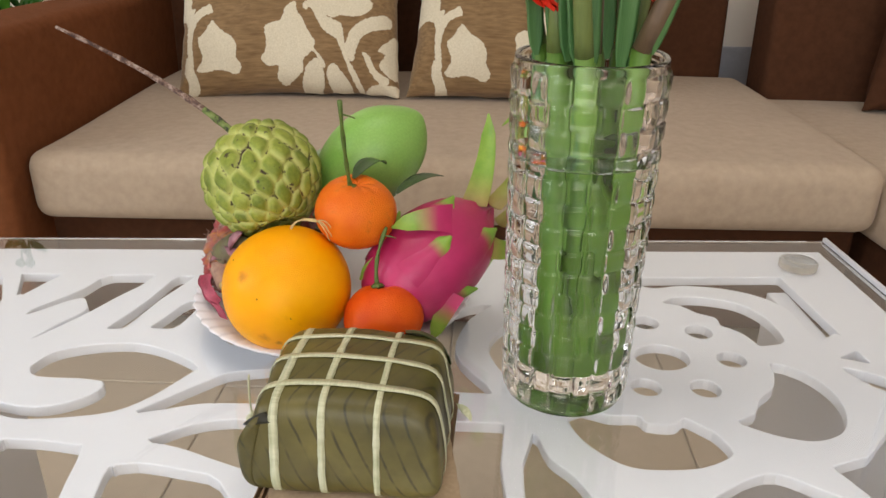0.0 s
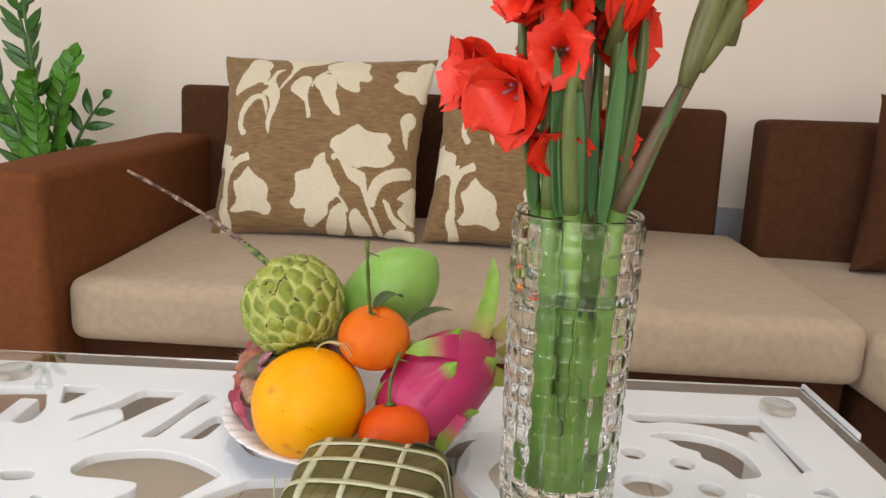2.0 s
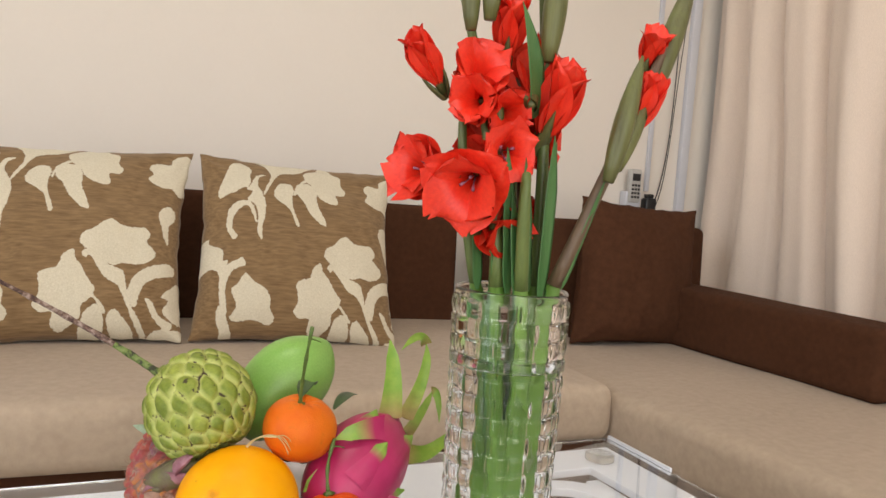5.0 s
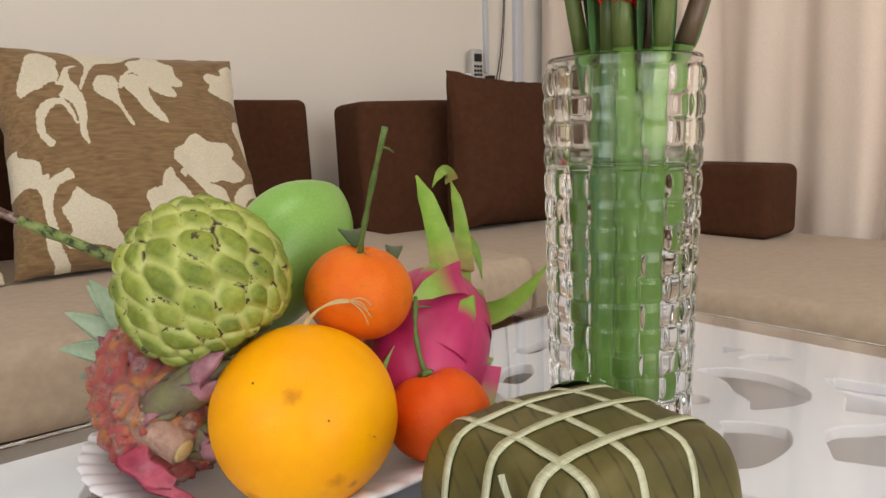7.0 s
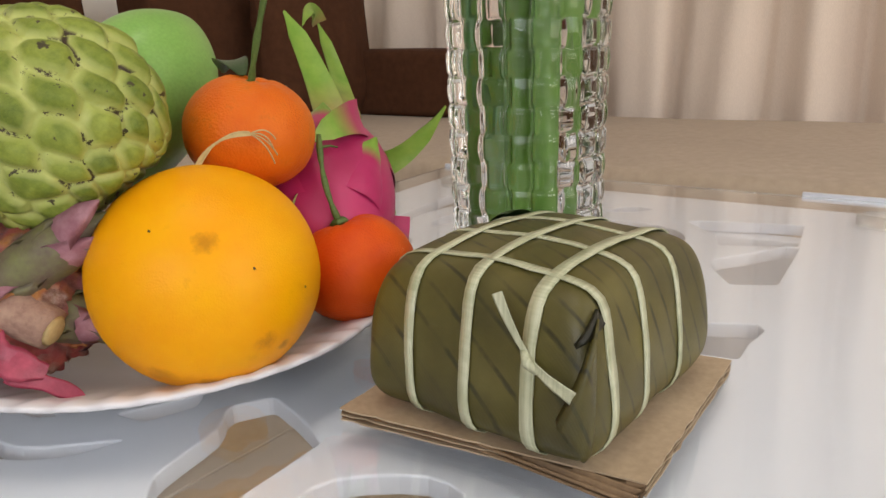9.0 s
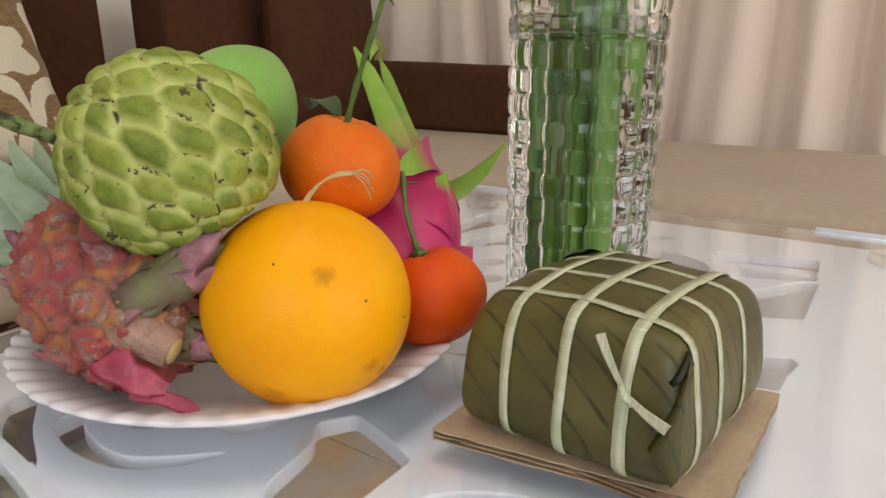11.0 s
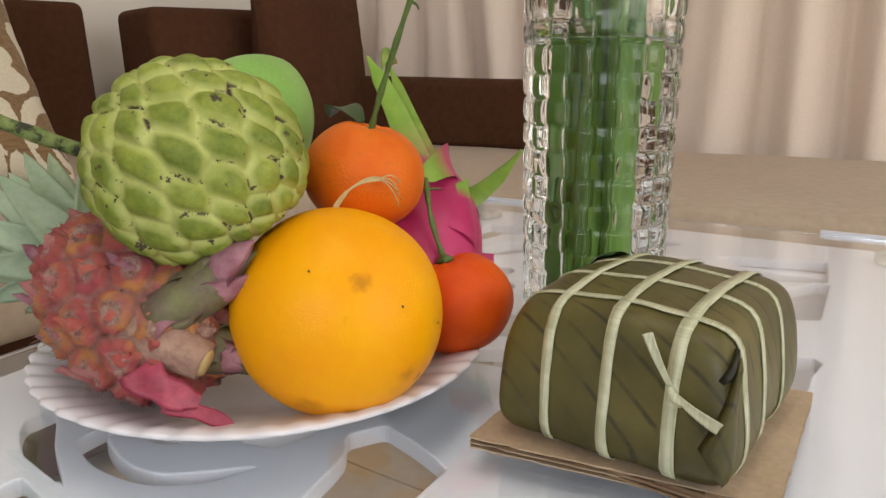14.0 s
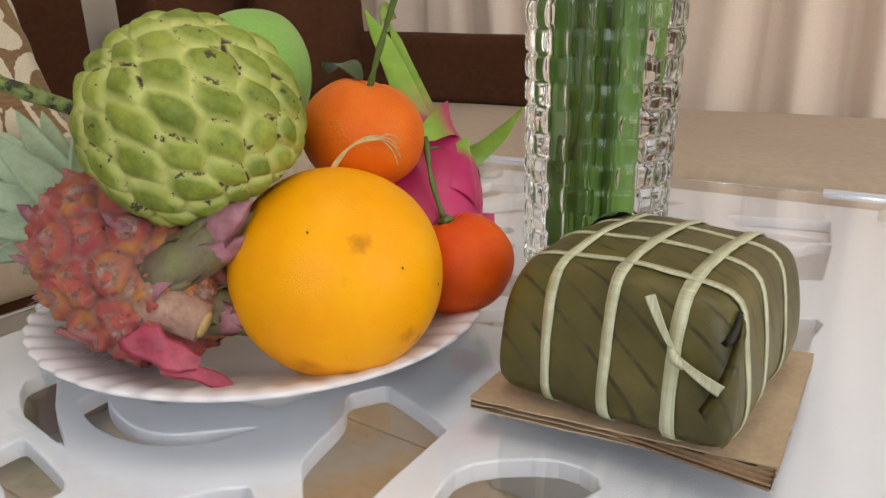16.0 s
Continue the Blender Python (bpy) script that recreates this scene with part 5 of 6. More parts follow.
def tie_fibre():
    """Split bamboo: pale, silky, with fine long streaks."""
    m, t, p = nodes_of("bamboo_tie")
    v = coords(t)
    lx, ly = noise_tex(t, coords(t, (1, 0.03, 0.03)), 900, 3), noise_tex(t, coords(t, (0.03, 1, 0.03)), 900, 3)
    c = mix(t, 0.5, ramp(t, lx, [(0.38, (0.34, 0.37, 0.21)), (0.62, (0.70, 0.71, 0.54))]), ramp(t, ly, [(0.38, (0.34, 0.37, 0.21)), (0.62, (0.70, 0.71, 0.54))]))
    c = mix(t, 0.35, c, ramp(t, noise_tex(t, v, 60, 4), [(0.35, (0.36, 0.38, 0.22)), (0.65, (0.62, 0.62, 0.44))]))
    t.links.new(c, p.inputs["Base Color"])
    p.inputs["Roughness"].default_value = 0.38
    bump(t, p, mix(t, 0.5, lx, ly), 0.35, 0.0005)
    return m


TIE = tie_fibre()
KRAFT = surf("cardboard", (0.42, 0.315, 0.205), (0.52, 0.40, 0.275), 25, 0.85, 300, 0.2)
KRAFT_DARK = surf("cardboard_core", (0.16, 0.10, 0.055), (0.26, 0.17, 0.095), 60, 0.9)
WRAP = leaf_wrap()
# near-black colour for the shadow where the wrapping leaf folds over
FOLD_SHADOW = surf("leaf_fold_shadow", (0.010, 0.010, 0.005), (0.022, 0.021, 0.010), 90, 0.5, 300, 0.2)
BX, BY, BH = 0.0645, 0.0575, 0.0765


def cake_skin(a, b, lift=0.0):
    """A point on the rounded, slightly slumped parcel for two angles; lift stands off the skin."""
    e = 0.11 + 0.08 * max(0.0, math.sin(b)) ** 0.7
    sg = lambda x, k: math.copysign(abs(x) ** k, x)
    x = sg(math.cos(b), e) * sg(math.cos(a), e)
    y = sg(math.cos(b), e) * sg(math.sin(a), e)
    z = sg(math.sin(b), 0.34 if b < 0 else 0.30)
    crown = 1 - 0.13 * (z * 0.5 + 0.5) ** 2
    h = BH / 2
    flare = 1 + 0.035 * (x * y) ** 4 * max(0.0, -z)
    tuck = 1 - 0.15 * max(0.0, -z) ** 5
    px, py = x * BX * crown * flare * tuck, y * BY * crown * flare * tuck
    pz = h + z * h * (1 - 0.10 * (x * x + y * y) * (1 if z > 0 else 0))
    n = Vector((px / BX ** 2, py / BY ** 2, (pz - h) / h ** 2)).normalized()
    wob = 0.0016 * noise.noise(Vector((px * 30, py * 30, pz * 30)))
    return Vector((px, py, pz)) + n * (wob + lift)


def section(tree, axis, at, lift, n=72):
    """The closed outline of the parcel cut across x or y at a place, standing off the skin by lift."""
    out = []
    for i in range(n):
        a = 2 * math.pi * i / n
        d = Vector((0, math.cos(a), math.sin(a))) if axis == "x" else Vector((math.cos(a), 0, math.sin(a)))
        cen = Vector((at, 0, BH / 2)) if axis == "x" else Vector((0, at, BH / 2))
        hit = tree.ray_cast(cen + d * 0.3, -d)[0]
        out.append((hit or cen + d * 0.04) + d * lift)
    return out


def band_bm(tree, axis, at, width, lift, skew=0.0):
    ax = Vector((1, 0, 0)) if axis == "x" else Vector((0, 1, 0))
    mid = section(tree, axis, at, lift)
    n = len(mid)

    def f(i, j):
        p = mid[j]
        off = (-1 if i in (0, 3) else 1) * width * (0.5 + 0.16 * noise.noise(Vector((j * 0.4, at * 90, i))))
        out = 0.0006 if i >= 2 else 0.0
        c = Vector((0, 0, BH / 2)) + ax * at
        return p + ax * (off + skew * (p.y if axis == "x" else p.x)) + (p - c).normalized() * out
    return grid_bm(4, n, f, close_u=True, close_v=True)


def rice_cake():
    c = thing("rice_cake", pose(-0.0300, 0.5110, 0.4362, 0, 0, -1.0), "square rice cake wrapped in olive leaves with pale bamboo ties", "rice cake")
    nu, nv = 120, 81
    sg = lambda x, k: math.copysign(abs(x) ** k, x)

    def round_angle(j):
        """Even steps round a square, as the angle that the skin takes."""
        q, r = divmod(4 * j / nu, 1)
        a = math.atan2(sg(2 * r - 1, 1 / 0.15), 1.0)
        return a + q * math.pi / 2

    def up_angle(i):
        s = 4 * i / (nv - 1)
        if s < 1:
            return -math.atan2(1.0, s ** (1 / 0.16))
        if s <= 3:
            return math.atan2(sg(s - 2, 1 / 0.30), 1.0)
        return math.atan2(1.0, (4 - s) ** (1 / 0.25))
    bm = grid_bm(nv, nu, lambda i, j: cake_skin(round_angle(j), up_angle(i)), close_u=True)
    bmesh.ops.remove_doubles(bm, verts=bm.verts, dist=1e-5)
    tree = BVHTree.FromBMesh(bm)
    part("leaf_wrap", bm, WRAP, c)
    for at, w in ((-0.0420, 0.0056), (-0.0115, 0.0046), (0.0235, 0.0040)):
        part("tie", band_bm(tree, "x", at, w, 0.0002, 0.03), TIE, c)
    for at, w in ((-0.0315, 0.0062), (-0.0015, 0.0052), (0.0275, 0.0046)):
        part("tie", band_bm(tree, "y", at, w, 0.0009, -0.02), TIE, c)
    # leaf corner folded round the near upright edge
    def on_skin(q, lift):
        cen = Vector((0, 0, max(0.02, min(q.z, BH - 0.03))))
        d = (q - cen).normalized()
        hit = tree.ray_cast(cen + d * 0.3, -d)[0]
        return (hit or q) + d * lift

    def flap_bm(p0, p1, p2, lift, n=10):
        p0, p1, p2 = Vector(p0), Vector(p1), Vector(p2)
        bmf = bmesh.new()
        layers = []
        for up in (lift, lift - 0.0014):
            rows = []
            for i in range(n + 1):
                rows.append([bmf.verts.new(on_skin(p0 + (p1 - p0) * (i / n) * (1 - j / max(1, i) if i else 0) + (p2 - p0) * (i / n) * (j / i if i else 0), up * (1 - 0.85 * (j / i if i else 0.3)) if up > lift - 0.001 else -0.0010)) for j in range(i + 1)])
            for i in range(n):
                for j in range(i + 1):
                    bmf.faces.new((rows[i][j], rows[i + 1][j], rows[i + 1][j + 1]))
                    if j < i:
                        bmf.faces.new((rows[i][j], rows[i + 1][j + 1], rows[i][j + 1]))
            layers.append(rows)
        rim = lambda rows: [r[0] for r in rows] + rows[n][1:] + [r[-1] for r in rows[-2:0:-1]]
        A, B = rim(layers[0]), rim(layers[1])
        for k in range(len(A)):
            bmf.faces.new((A[k], A[(k + 1) % len(A)], B[(k + 1) % len(B)], B[k]))
        return bmf
    part("folded_flap", flap_bm((-0.055, -0.056, 0.064), (-0.064, -0.043, 0.024), (-0.062, -0.058, 0.003), 0.0075), WRAP, c, "folded leaf corner")
    # thin dark patch that draws the shadow at the top of the flap
    part("crease_shadow", flap_bm((-0.0535, -0.056, 0.067), (-0.060, -0.048, 0.054), (-0.048, -0.0575, 0.060), 0.0055, 4), FOLD_SHADOW, c, "dark patch for the shadow at the leaf fold")
    inv = c.matrix_world.inverted()
    k0 = on_skin(inv @ Vector((-0.0945, 0.4800, 0.4815)), 0.0025)
    kn = part("knot", tube_bm([k0 + Vector((-0.0005, 0.003, 0.004)), k0 + Vector((-0.003, 0.0, 0.0)), k0 + Vector((-0.0005, -0.003, -0.004))], [0.0013, 0.0023, 0.0013], 10), TIE, c)
    part("tie_end", blade_bm(bend(k0, k0 + Vector((-0.004, 0.006, 0.012)), k0 + Vector((-0.004, 0.012, 0.026)), 6), 0.0024, (-1, -0.2, 0), 0.0008, 0.3, lambda s: 0.4 + 0.6 * s), TIE, kn)
    part("tie_end", blade_bm(bend(k0, k0 + Vector((-0.005, -0.008, -0.003)), k0 + Vector((-0.003, -0.021, -0.009)), 6), 0.0030, (-1, -0.2, 0), 0.0008, 0.3, lambda s: 0.4 + 0.6 * s), TIE, kn)
    q0 = [Vector((0.028, 0.048, 0.070)), Vector((0.052, 0.052, 0.073)), Vector((0.062, 0.046, 0.045))]
    part("dark_leaf_end", blade_bm(bend(*q0, 8), 0.013, (0.5, 0.6, 0.6), 0.0016, -0.3), DARK_LEAF, c, "dark folded leaf end")
    e0 = inv @ Vector((0.040, 0.50, 0.485))
    part("tie_end", blade_bm(bend(e0, e0 + Vector((0.006, -0.004, 0.002)), e0 + Vector((0.010, -0.012, -0.004)), 6), 0.003, (0.4, -1, 0), 0.0008, 0.3), TIE, c)


rice_cake()


def cardboard():
    b = thing("cardboard", pose(-0.079, 0.4385, GLASS_TOP, 0, 0, 3.6), "torn square of brown corrugated cardboard under the rice cake", "cardboard")
    W, D = 0.127, 0.140

    def ragged(z0, z1, seed):
        bm = box_bm(0, W, 0, D, z0, z1)
        for ax, cuts in ((0, 22), (1, 22)):
            for k in range(1, cuts):
                co, no = [0, 0, 0], [0, 0, 0]
                co[ax], no[ax] = (W, D)[ax] * k / cuts, 1
                bmesh.ops.bisect_plane(bm, geom=bm.verts[:] + bm.edges[:] + bm.faces[:], plane_co=co, plane_no=no)
        for v in bm.verts:
            e = 0.0013 * noise.noise(Vector((v.co.x * 160, v.co.y * 160, seed)))
            if v.co.x < 1e-6 or v.co.x > W - 1e-6:
                v.co.x += e
            if v.co.y < 1e-6 or v.co.y > D - 1e-6:
                v.co.y += e
            v.co.x -= 0.10 * v.co.y * (1 if v.co.x < W / 2 else 1) * 1.0
            v.co.z += 0.003 * max(0, (v.co.x - 0.09) / W) ** 2 + 0.0015 * max(0, v.co.y / D - 0.8)
        return bm
    part("liner", ragged(0.0, 0.0007, 1), KRAFT, b, smooth=False)
    part("liner", ragged(0.0050, 0.0058, 2), KRAFT, b, smooth=False)
    part("liner", ragged(0.0026, 0.0031, 3), KRAFT, b, smooth=False)

    def flute(z0, amp, turns):
        def f(i, j):
            x = W * j / 260
            y = D * (0.004 + 0.992 * (i % 2))
            z = z0 + amp * math.sin(2 * math.pi * turns * j / 260) + (0.0003 if i >= 2 else 0)
            return Vector((x - 0.10 * y, y if i < 2 else D * (0.004 + 0.992 * (1 - i % 2)), z + 0.003 * max(0, (x - 0.1 * y - 0.09) / W) ** 2))
        return grid_bm(4, 261, f, close_v=True)
    part("flute", flute(0.00165, 0.0009, 30), KRAFT_DARK, b)
    part("flute", flute(0.0040, 0.0008, 30), KRAFT_DARK, b)


cardboard()


# ---- vase ----
VASE = pose(0.1240, 0.614, GLASS_TOP)
VH = 0.271
COLS, ROWS = 20, 15


def vase_radius(z):
    return 0.0492 + 0.0050 * (z / VH)


def weave(a, z):
    """The basket-weave relief of the pressed glass."""
    if z < 0.005 or z > VH - 0.008:
        return -0.0010
    u = a / (2 * math.pi) * COLS
    v = (z - 0.005) / (VH - 0.013) * ROWS
    i, j = int(u), int(v)
    fu, fv = u - i - 0.5, v - j - 0.5
    if (i + j) % 2:
        h = max(0, 1 - abs(2 * fv / 0.97) ** 6) ** 0.55 * (0.66 + 0.34 * math.cos(math.pi * fu))
    else:
        h = max(0, 1 - abs(2 * fu / 0.86) ** 6) ** 0.55 * (0.66 + 0.34 * math.cos(math.pi * fv))
    return 0.0044 * h - 0.0024


def vase():
    v = thing("vase", VASE, "clear pressed-glass vase in a basket-weave pattern, half full of water", "vase")
    nu, nz = COLS * 14, ROWS * 11 + 14
    bm = bmesh.new()
    rings = []

    def ring(fr):
        rings.append([bm.verts.new(fr(2 * math.pi * j / nu)) for j in range(nu)])
    cyl = lambda r, z: (lambda a: Vector((r * math.cos(a), r * math.sin(a), z)))
    ring(cyl(0.0004, 0.0085))
    ring(cyl(0.016, 0.0078))
    ring(cyl(0.030, 0.0052))
    ring(cyl(0.039, 0.0012))
    ring(cyl(0.043, 0.0))
    ring(cyl(0.0465, 0.0004))
    for k in range(nz + 1):
        z = 0.0015 + (VH - 0.003) * k / nz
        ring(lambda a, z=z: Vector(((vase_radius(z) + weave(a, z)) * math.cos(a), (vase_radius(z) + weave(a, z)) * math.sin(a), z)))
    ring(cyl(vase_radius(VH) - 0.0022, VH))
    ring(cyl(vase_radius(VH) - 0.0050, VH - 0.001))
    lv = 0.200
    for k in range(9):
        z = VH - 0.004 - (VH - 0.004 - lv) * k / 8
        ring(cyl(vase_radius(z) - 0.0046, z))
    ring(cyl(vase_radius(lv) - 0.0056, lv - 0.0008))
    ring(cyl(0.0004, lv - 0.0010))
    for p, q in zip(rings, rings[1:]):
        for j in range(nu):
            bm.faces.new((p[j], p[(j + 1) % nu], q[(j + 1) % nu], q[j]))
    bm.faces.new(rings[0][::-1])
    bm.faces.new(rings[-1])
    g = part("glass", bm, VASE_GLASS, v)
    g.visible_shadow = False
    r1 = vase_radius(lv) - 0.0050
    w = part("water", lathe_bm([(0.0, lv - 0.0004), (r1 - 0.001, lv - 0.0002), (r1, lv + 0.0018), (r1 - 0.0012, lv + 0.0010), (0.0, lv + 0.0004)], 96), WATER, v, "still water surface")
    w.visible_shadow = False


vase()

# ---- gladioli ----
STEM_GREEN = surf("flower_stem", (0.040, 0.115, 0.014), (0.135, 0.26, 0.036), 35, 0.42, 400, 0.15, stretch=(1, 1, 0.12), sss=0.05)
STEM_OLIVE = surf("olive_stem", (0.075, 0.115, 0.03), (0.14, 0.19, 0.05), 35, 0.45, 400, 0.15, stretch=(1, 1, 0.12))
STEM_DARK = surf("purple_stem", (0.085, 0.05, 0.035), (0.15, 0.10, 0.055), 30, 0.45, 400, 0.15, stretch=(1, 1, 0.12))
BLADE = surf("gladiolus_leaf", (0.04, 0.13, 0.04), (0.085, 0.20, 0.06), 40, 0.42, 500, 0.3, stretch=(3, 3, 0.08))
SHEATH = surf("bud_sheath", (0.075, 0.075, 0.028), (0.15, 0.165, 0.05), 35, 0.45, 400, 0.2, stretch=(2, 2, 0.12))
ANTHER = surf("anther", (0.24, 0.09, 0.16), (0.38, 0.18, 0.26), 100, 0.6)


def petal_material():
    m, t, p = nodes_of("red_petal")
    v = coords(t)
    c = ramp(t, noise_tex(t, v, 30, 4), [(0.3, (0.72, 0.020, 0.008)), (0.7, (0.90, 0.050, 0.018))])
    c = mix(t, 0.25, c, ramp(t, noise_tex(t, coords(t, (1, 1, 0.15)), 320, 3), [(0.35, (0.55, 0.012, 0.008)), (0.65, (0.95, 0.075, 0.03))]))
    t.links.new(c, p.inputs["Base Color"])
    p.inputs["Roughness"].default_value = 0.45
    p.inputs["Subsurface Weight"].default_value = 0.25
    p.inputs["Subsurface Radius"].default_value = (0.012, 0.002, 0.001)
    bump(t, p, noise_tex(t, v, 260, 3), 0.2, 0.0006)
    return m


PETAL = petal_material()


def petal_bm(L, W, a, spread, curl, seed, thick=0.0005):
    """One petal of a funnel flower that opens along +z; a: its angle round the axis."""
    ca, sa = math.cos(a), math.sin(a)
    out, tan = Vector((ca, sa, 0)), Vector((-sa, ca, 0))
    n, k = 14, 10

    def f(side):
        def g(i, j):
            s, u = i / n, 2 * j / k - 1
            wid = W * (0.18 + 0.82 * math.sin(math.pi / 2 * min(1, s / 0.55)) ** 1.2) * (1 if s < 0.60 else max(0.03, 1 - ((s - 0.60) / 0.402) ** 2.2) ** 0.55)
            r = 0.003 + spread * L * s ** 1.8 + curl * L * max(0, s - 0.6) ** 2 * 2
            z = L * (s - 0.45 * spread * s ** 2.2) - curl * L * max(0, s - 0.55) ** 2 * 1.2
            cup = (1 - 0.65 * s) * 0.55 * wid * u * u
            ruf = 0.34 * W * s * s * noise.noise(Vector((u * 1.7 + seed, s * 2.4, seed * 1.7)))
            return out * (r - cup + ruf + side * thick) + tan * (u * wid) + Vector((0, 0, z + ruf * 0.6))
        return g
    bm = grid_bm(n + 1, k + 1, f(0.5))
    low = grid_bm(n + 1, k + 1, f(-0.5))
    me = bpy.data.meshes.new("tmp")
    low.to_mesh(me)
    low.free()
    bm.from_mesh(me)
    bpy.data.meshes.remove(me)
    return bm


def floret(parent, place, facing, size, opening, seed, sheath=True):
    """A flower at place (world) that opens towards facing. opening: 0 for a bud, 1 for a wide flower."""
    inv = parent.matrix_world.inverted()
    size *= 1.1
    m = Matrix.Translation(place) @ Vector(facing).to_track_quat("Z", "Y").to_matrix().to_4x4() @ Matrix.Rotation(seed * 1.3, 4, "Z") @ Matrix.Translation((0, 0, -0.62 * size))
    fl = part("floret", tube_bm([(0, 0, -0.012), (0, 0, size * 0.08), (0, 0, size * 0.2)], [0.0035, 0.0042, 0.0022], 10), SHEATH, parent, "open red flower" if opening > 0.5 else "half-open red bud")
    fl.matrix_local = inv @ m
    rng = random.Random(int(seed * 10))
    for k in range(6):
        inner = k % 2
        sp = (0.50 if not inner else 0.34) * opening + 0.03 * inner + 0.05
        b = petal_bm(size * rng.uniform(0.94, 1.06), size * (0.44 if opening > 0.4 else 0.25) * rng.uniform(0.9, 1.1), math.pi / 3 * k + rng.uniform(-0.15, 0.15), sp * rng.uniform(0.8, 1.15), 0.65 * opening * rng.uniform(0.4, 1.3), seed + k * 3.1)
        part("petal", b, PETAL, fl)
    if opening > 0.6:
        for k in range(3):
            a = 2.1 * k + seed
            st = tube_bm([(0, 0, size * 0.15), (0.004 * math.cos(a), 0.004 * math.sin(a), size * 0.40), (0.007 * math.cos(a), 0.007 * math.sin(a), size * 0.52)], [0.0007, 0.0007, 0.0016], 6)
            part("stamen", st, ANTHER, fl, "mauve stamen")
    if sheath:
        for s in (0, math.pi):
            pts = [Vector((math.cos(s) * (0.0045 + 0.006 * math.sin(q * 2.2)), math.sin(s) * (0.0045 + 0.006 * math.sin(q * 2.2)), -0.012 + size * 0.62 * q)) for q in (i / 8 for i in range(9))]
            part("sheath", blade_bm(pts, 0.0095, (math.cos(s), math.sin(s), 0), 0.0008, -0.5, lambda q: max(0.05, (1 - q ** 1.6)), 6), SHEATH, fl, "green bud sheath")
    return fl


def gladiolus(label, base, rim, top, radius, dark, florets, blades=(), buds=(), via=None):
    """A stem that stands in the vase: base on the vase floor, rim where it leaves the vase, top where it ends."""
    set_back = Vector((0, 0.007, 0))
    base, rim, top = Vector(base) + set_back, Vector(rim) + set_back, Vector(top)
    g = thing("gladiolus", pose(*base), label, "flower", "gladioli in the vase")
    inv = g.matrix_world.inverted()
    b, r, t = base, rim, top
    pts = [b.lerp(r, k / 6) for k in range(6)] + bend(r, Vector(via) if via else r + (r - b) * 0.5, t, 12)
    n = len(pts)
    rad = [radius * (1 - 0.55 * k / (n - 1)) for k in range(n)]
    part("stem", tube_bm([inv @ p for p in pts[:7]], rad[:7], 12), STEM_GREEN, g)
    part("stem", tube_bm([inv @ p for p in pts[6:]], rad[6:], 12), STEM_DARK if dark else STEM_OLIVE, g, "purple-brown upper stem" if dark else "olive upper stem")
    # the sheathing leaf bases that make the stem look broad under water
    for s in (-1, 1):
        q = [inv @ (b.lerp(r, 0.03 + 0.95 * k / 8) + Vector((0.0035 * s, -0.003, 0))) for k in range(9)]
        part("sheath", blade_bm(q, radius * 0.72, (0.25 * s, -1, 0), 0.0012, -0.4, lambda x: 0.75 + 0.2 * math.sin(3 * x)), STEM_GREEN if s > 0 else BLADE, g)
    for a, m, c, w in blades:
        part("leaf_blade", blade_bm([inv @ (p + set_back) for p in bend(a, m, c, 14)], w, (0.3, -0.95, 0.05), 0.0011, 0.22, lambda s: max(0.03, (0.8 + 0.2 * s) * min(1, 0.35 + 7 * s) if s < 0.45 else (0.89 * (1 - ((s - 0.45) / 0.55) ** 1.7)))), BLADE, g, "long green leaf blade")
    for k, (place, facing, size, opening) in enumerate(florets):
        floret(g, place, facing, size, opening, 1.0 + k * 2.7 + base[0] * 50)
    for k, (a, c, w) in enumerate(buds):
        a, c = Vector(a), Vector(c)
        bm = tube_bm([inv @ a.lerp(c, i / 8) for i in range(9)], [w * max(0.08, math.sin(math.pi * (0.15 + 0.83 * i / 8)) ** 0.8) for i in range(9)], 12)
        part("bud", bm, SHEATH, g, "closed green bud")
    return g


Z0 = 0.4545
gladiolus("gladiolus stem with wide open red flowers above the vase", (0.118, 0.592, Z0), (0.098, 0.585, 0.705), (0.070, 0.675, 1.00), 0.0085, False,
          (((0.056, 0.580, 0.792), (-0.55, -0.72, -0.38), 0.066, 0.72), ((0.022, 0.622, 0.808), (-0.85, -0.45, 0.15), 0.056, 0.62), ((0.062, 0.590, 0.868), (-0.6, -0.78, -0.1), 0.048, 0.5),
           ((0.074, 0.606, 0.899), (-0.05, -0.75, 0.45), 0.056, 0.55), ((0.018, 0.612, 0.906), (-0.62, -0.25, 0.7), 0.052, 0.12)),
          (((0.105, 0.578, 0.70), (0.100, 0.574, 0.78), (0.092, 0.572, 0.83), 0.009),), (((0.060, 0.605, 0.93), (0.055, 0.61, 1.02), 0.009), ((0.075, 0.60, 0.94), (0.078, 0.60, 1.05), 0.010)))
gladiolus("gladiolus stem with red flowers facing the sofa front", (0.130, 0.600, Z0), (0.120, 0.582, 0.705), (0.118, 0.668, 1.03), 0.0085, True,
          (((0.096, 0.585, 0.826), (-0.10, -0.98, -0.05), 0.048, 0.66), ((0.100, 0.606, 0.862), (-0.1, -0.9, -0.1), 0.046, 0.5), ((0.146, 0.590, 0.884), (0.10, -0.45, 0.88), 0.075, 0.20), ((0.10, 0.61, 0.945), (-0.1, -0.4, 0.9), 0.060, 0.16)),
          (((0.118, 0.574, 0.69), (0.112, 0.566, 0.76), (0.110, 0.570, 0.822), 0.0095), ((0.128, 0.598, 0.86), (0.120, 0.575, 0.90), (0.096, 0.572, 0.955), 0.011)), (((0.133, 0.595, 0.91), (0.142, 0.60, 1.03), 0.011),))
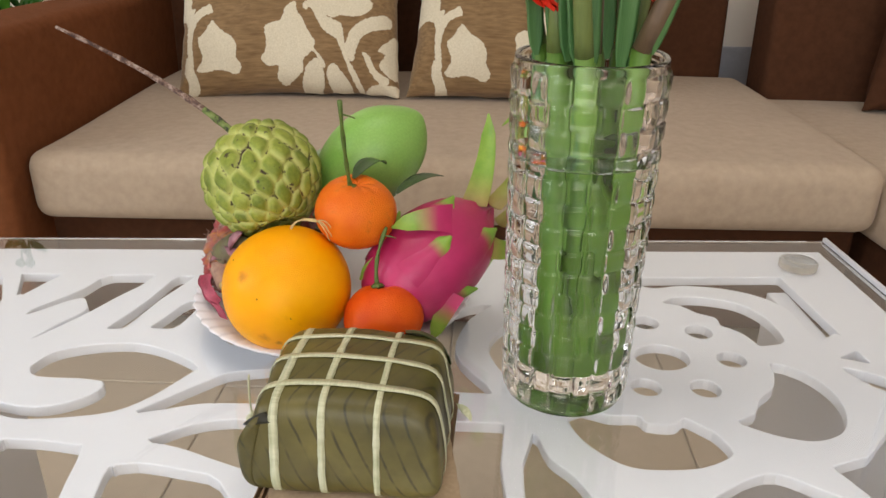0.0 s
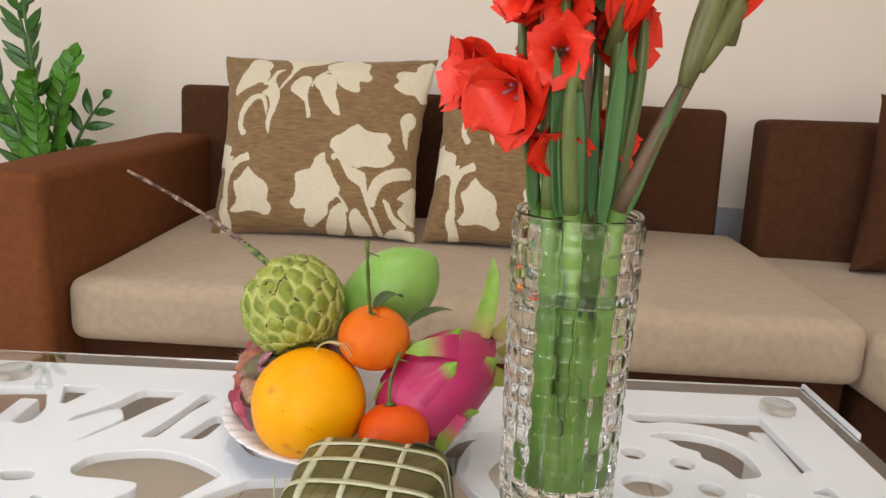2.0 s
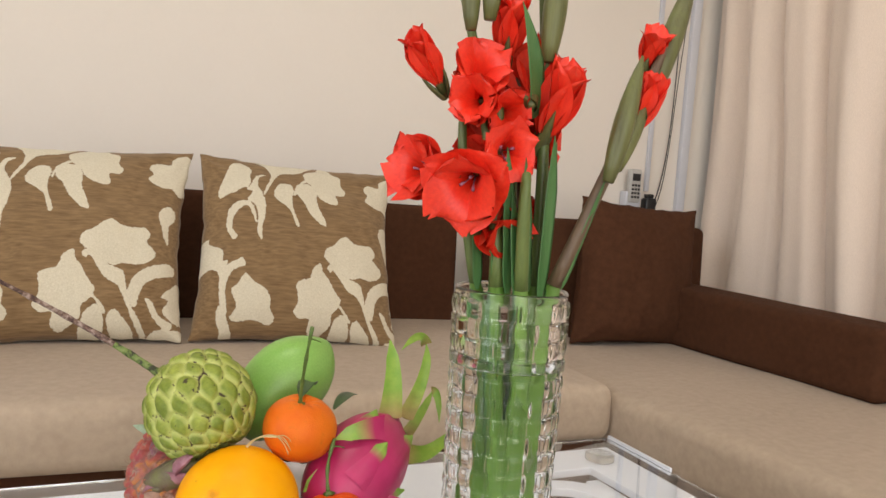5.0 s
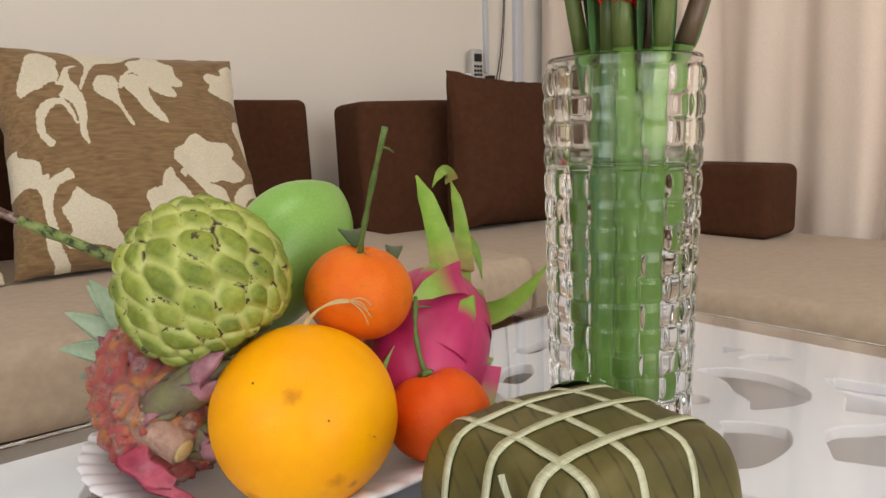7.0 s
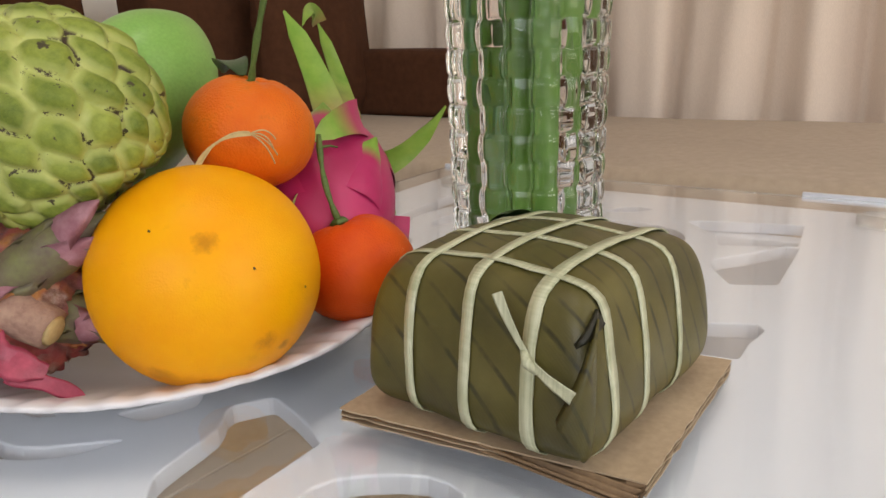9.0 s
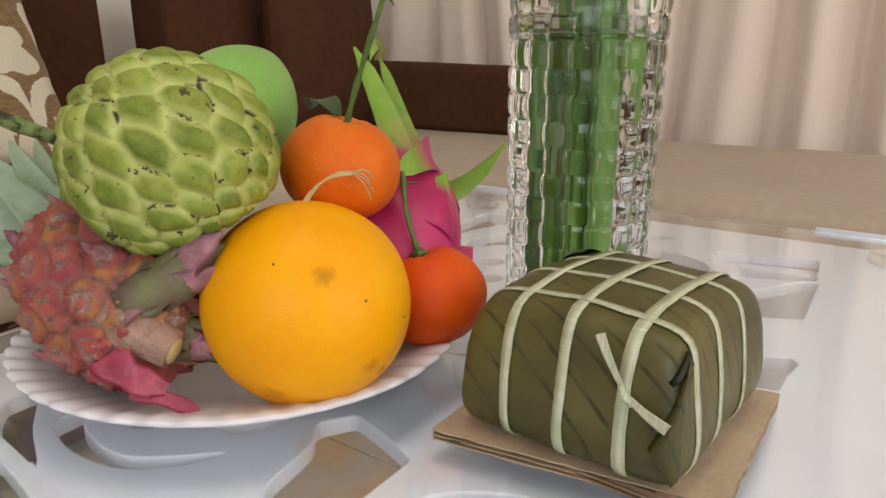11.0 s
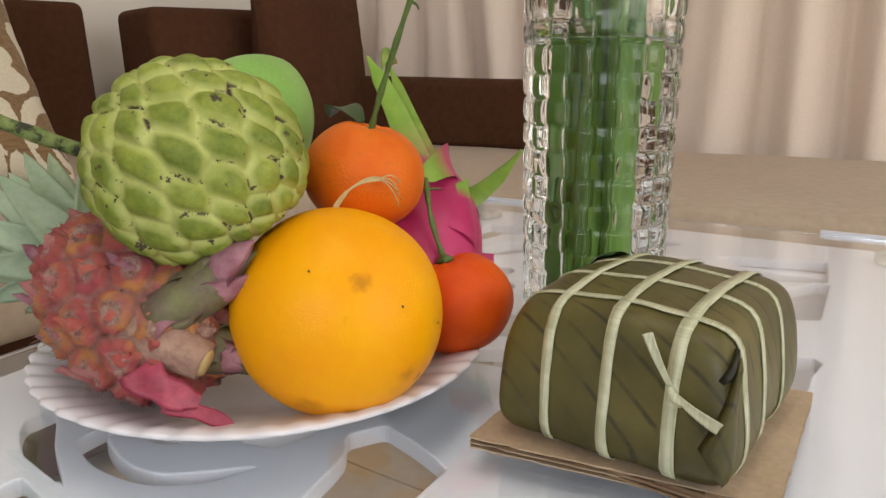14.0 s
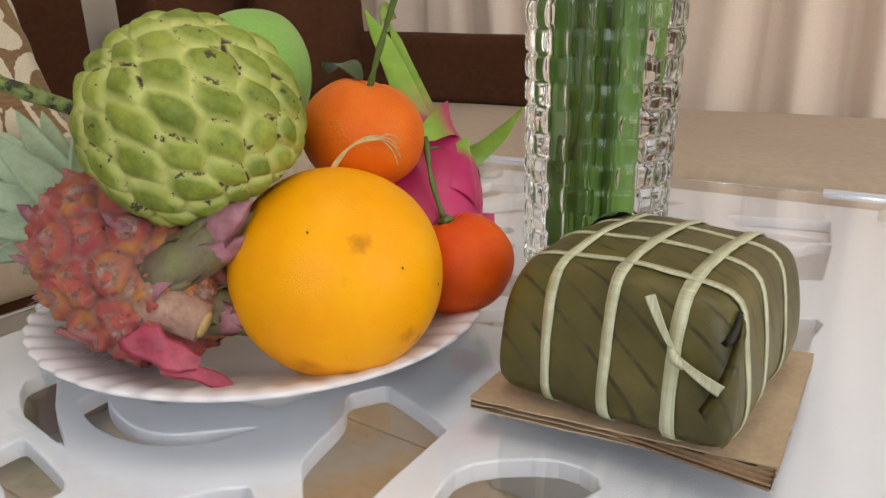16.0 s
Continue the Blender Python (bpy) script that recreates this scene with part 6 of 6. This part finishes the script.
gladiolus("gladiolus stem with red flowers at the back of the vase", (0.140, 0.612, Z0), (0.143, 0.600, 0.705), (0.140, 0.635, 1.00), 0.0085, False,
          (((0.158, 0.632, 0.842), (0.75, -0.45, -0.1), 0.056, 0.55), ((0.150, 0.640, 0.868), (0.5, -0.2, 0.7), 0.05, 0.5), ((0.150, 0.640, 0.762), (0.7, -0.35, 0.2), 0.054, 0.55)),
          (((0.140, 0.582, 0.69), (0.142, 0.578, 0.80), (0.146, 0.588, 0.845), 0.0085), ((0.132, 0.59, 0.70), (0.130, 0.60, 0.76), (0.128, 0.60, 0.81), 0.006)))
gladiolus("gladiolus stem with a low red bloom inside the bunch", (0.112, 0.606, Z0), (0.104, 0.602, 0.705), (0.098, 0.64, 0.95), 0.008, False,
          (((0.100, 0.590, 0.752), (0.15, -0.75, -0.3), 0.05, 0.45), ((0.125, 0.630, 0.90), (0.1, 0.6, 0.5), 0.055, 0.8), ((0.09, 0.65, 0.83), (-0.5, 0.7, 0.2), 0.055, 0.8)),
          (((0.098, 0.588, 0.70), (0.096, 0.584, 0.73), (0.088, 0.58, 0.765), 0.008),))
gladiolus("single gladiolus stem leaning out with closed red buds", (0.134, 0.622, Z0), (0.152, 0.578, 0.708), (0.292, 0.605, 1.01), 0.0085, True,
          (((0.229, 0.578, 0.888), (0.22, -0.25, 0.93), 0.060, 0.10), ((0.240, 0.590, 0.940), (0.0, -0.5, 0.85), 0.044, 0.34)),
          (((0.158, 0.574, 0.706), (0.174, 0.566, 0.765), (0.190, 0.563, 0.815), 0.0040),),
          (((0.186, 0.563, 0.806), (0.214, 0.568, 0.922), 0.0098), ((0.196, 0.566, 0.818), (0.240, 0.586, 0.905), 0.0088), ((0.240, 0.590, 0.885), (0.290, 0.604, 1.02), 0.0110)), (0.190, 0.564, 0.825))
gladiolus("slim gladiolus stem with narrow leaves", (0.120, 0.624, Z0), (0.132, 0.640, 0.705), (0.128, 0.66, 0.93), 0.0075, False, (((0.12, 0.665, 0.86), (0.1, 0.8, 0.4), 0.055, 0.7),),
          (((0.125, 0.635, 0.70), (0.12, 0.65, 0.80), (0.112, 0.65, 0.90), 0.009),))
gladiolus("slim gladiolus stem crossing inside the vase", (0.145, 0.596, Z0), (0.088, 0.612, 0.705), (0.070, 0.63, 0.90), 0.007, False, (), (((0.085, 0.60, 0.70), (0.08, 0.6, 0.76), (0.075, 0.60, 0.80), 0.007),))
gladiolus("slim gladiolus stem at the back of the vase", (0.106, 0.618, Z0), (0.152, 0.622, 0.705), (0.160, 0.64, 0.88), 0.0078, False, (), (((0.150, 0.615, 0.70), (0.156, 0.62, 0.78), (0.158, 0.63, 0.86), 0.008),))
gladiolus("slim gladiolus stem with a tapering leaf", (0.150, 0.618, Z0), (0.114, 0.568, 0.705), (0.112, 0.575, 0.80), 0.0078, False, (), (((0.110, 0.570, 0.70), (0.106, 0.568, 0.75), (0.100, 0.572, 0.79), 0.008),))

# ---- floor tiles ----
tile = bpy.data.meshes.new("floor_tile")
bm = box_bm(-0.1985, 0.1985, -0.1985, 0.1985, -0.02, 0.0, 0.0015, 1)
bm.to_mesh(tile)
bm.free()
tile.materials.append(FLOOR)
for i in range(8):
    for j in range(9):
        ob = new("floor_tile", tile)
        ob.location = (-1.4 + 0.4 * i, -1.0 + 0.4 * j, 0)
        ob.parent = bpy.data.objects["floor"]
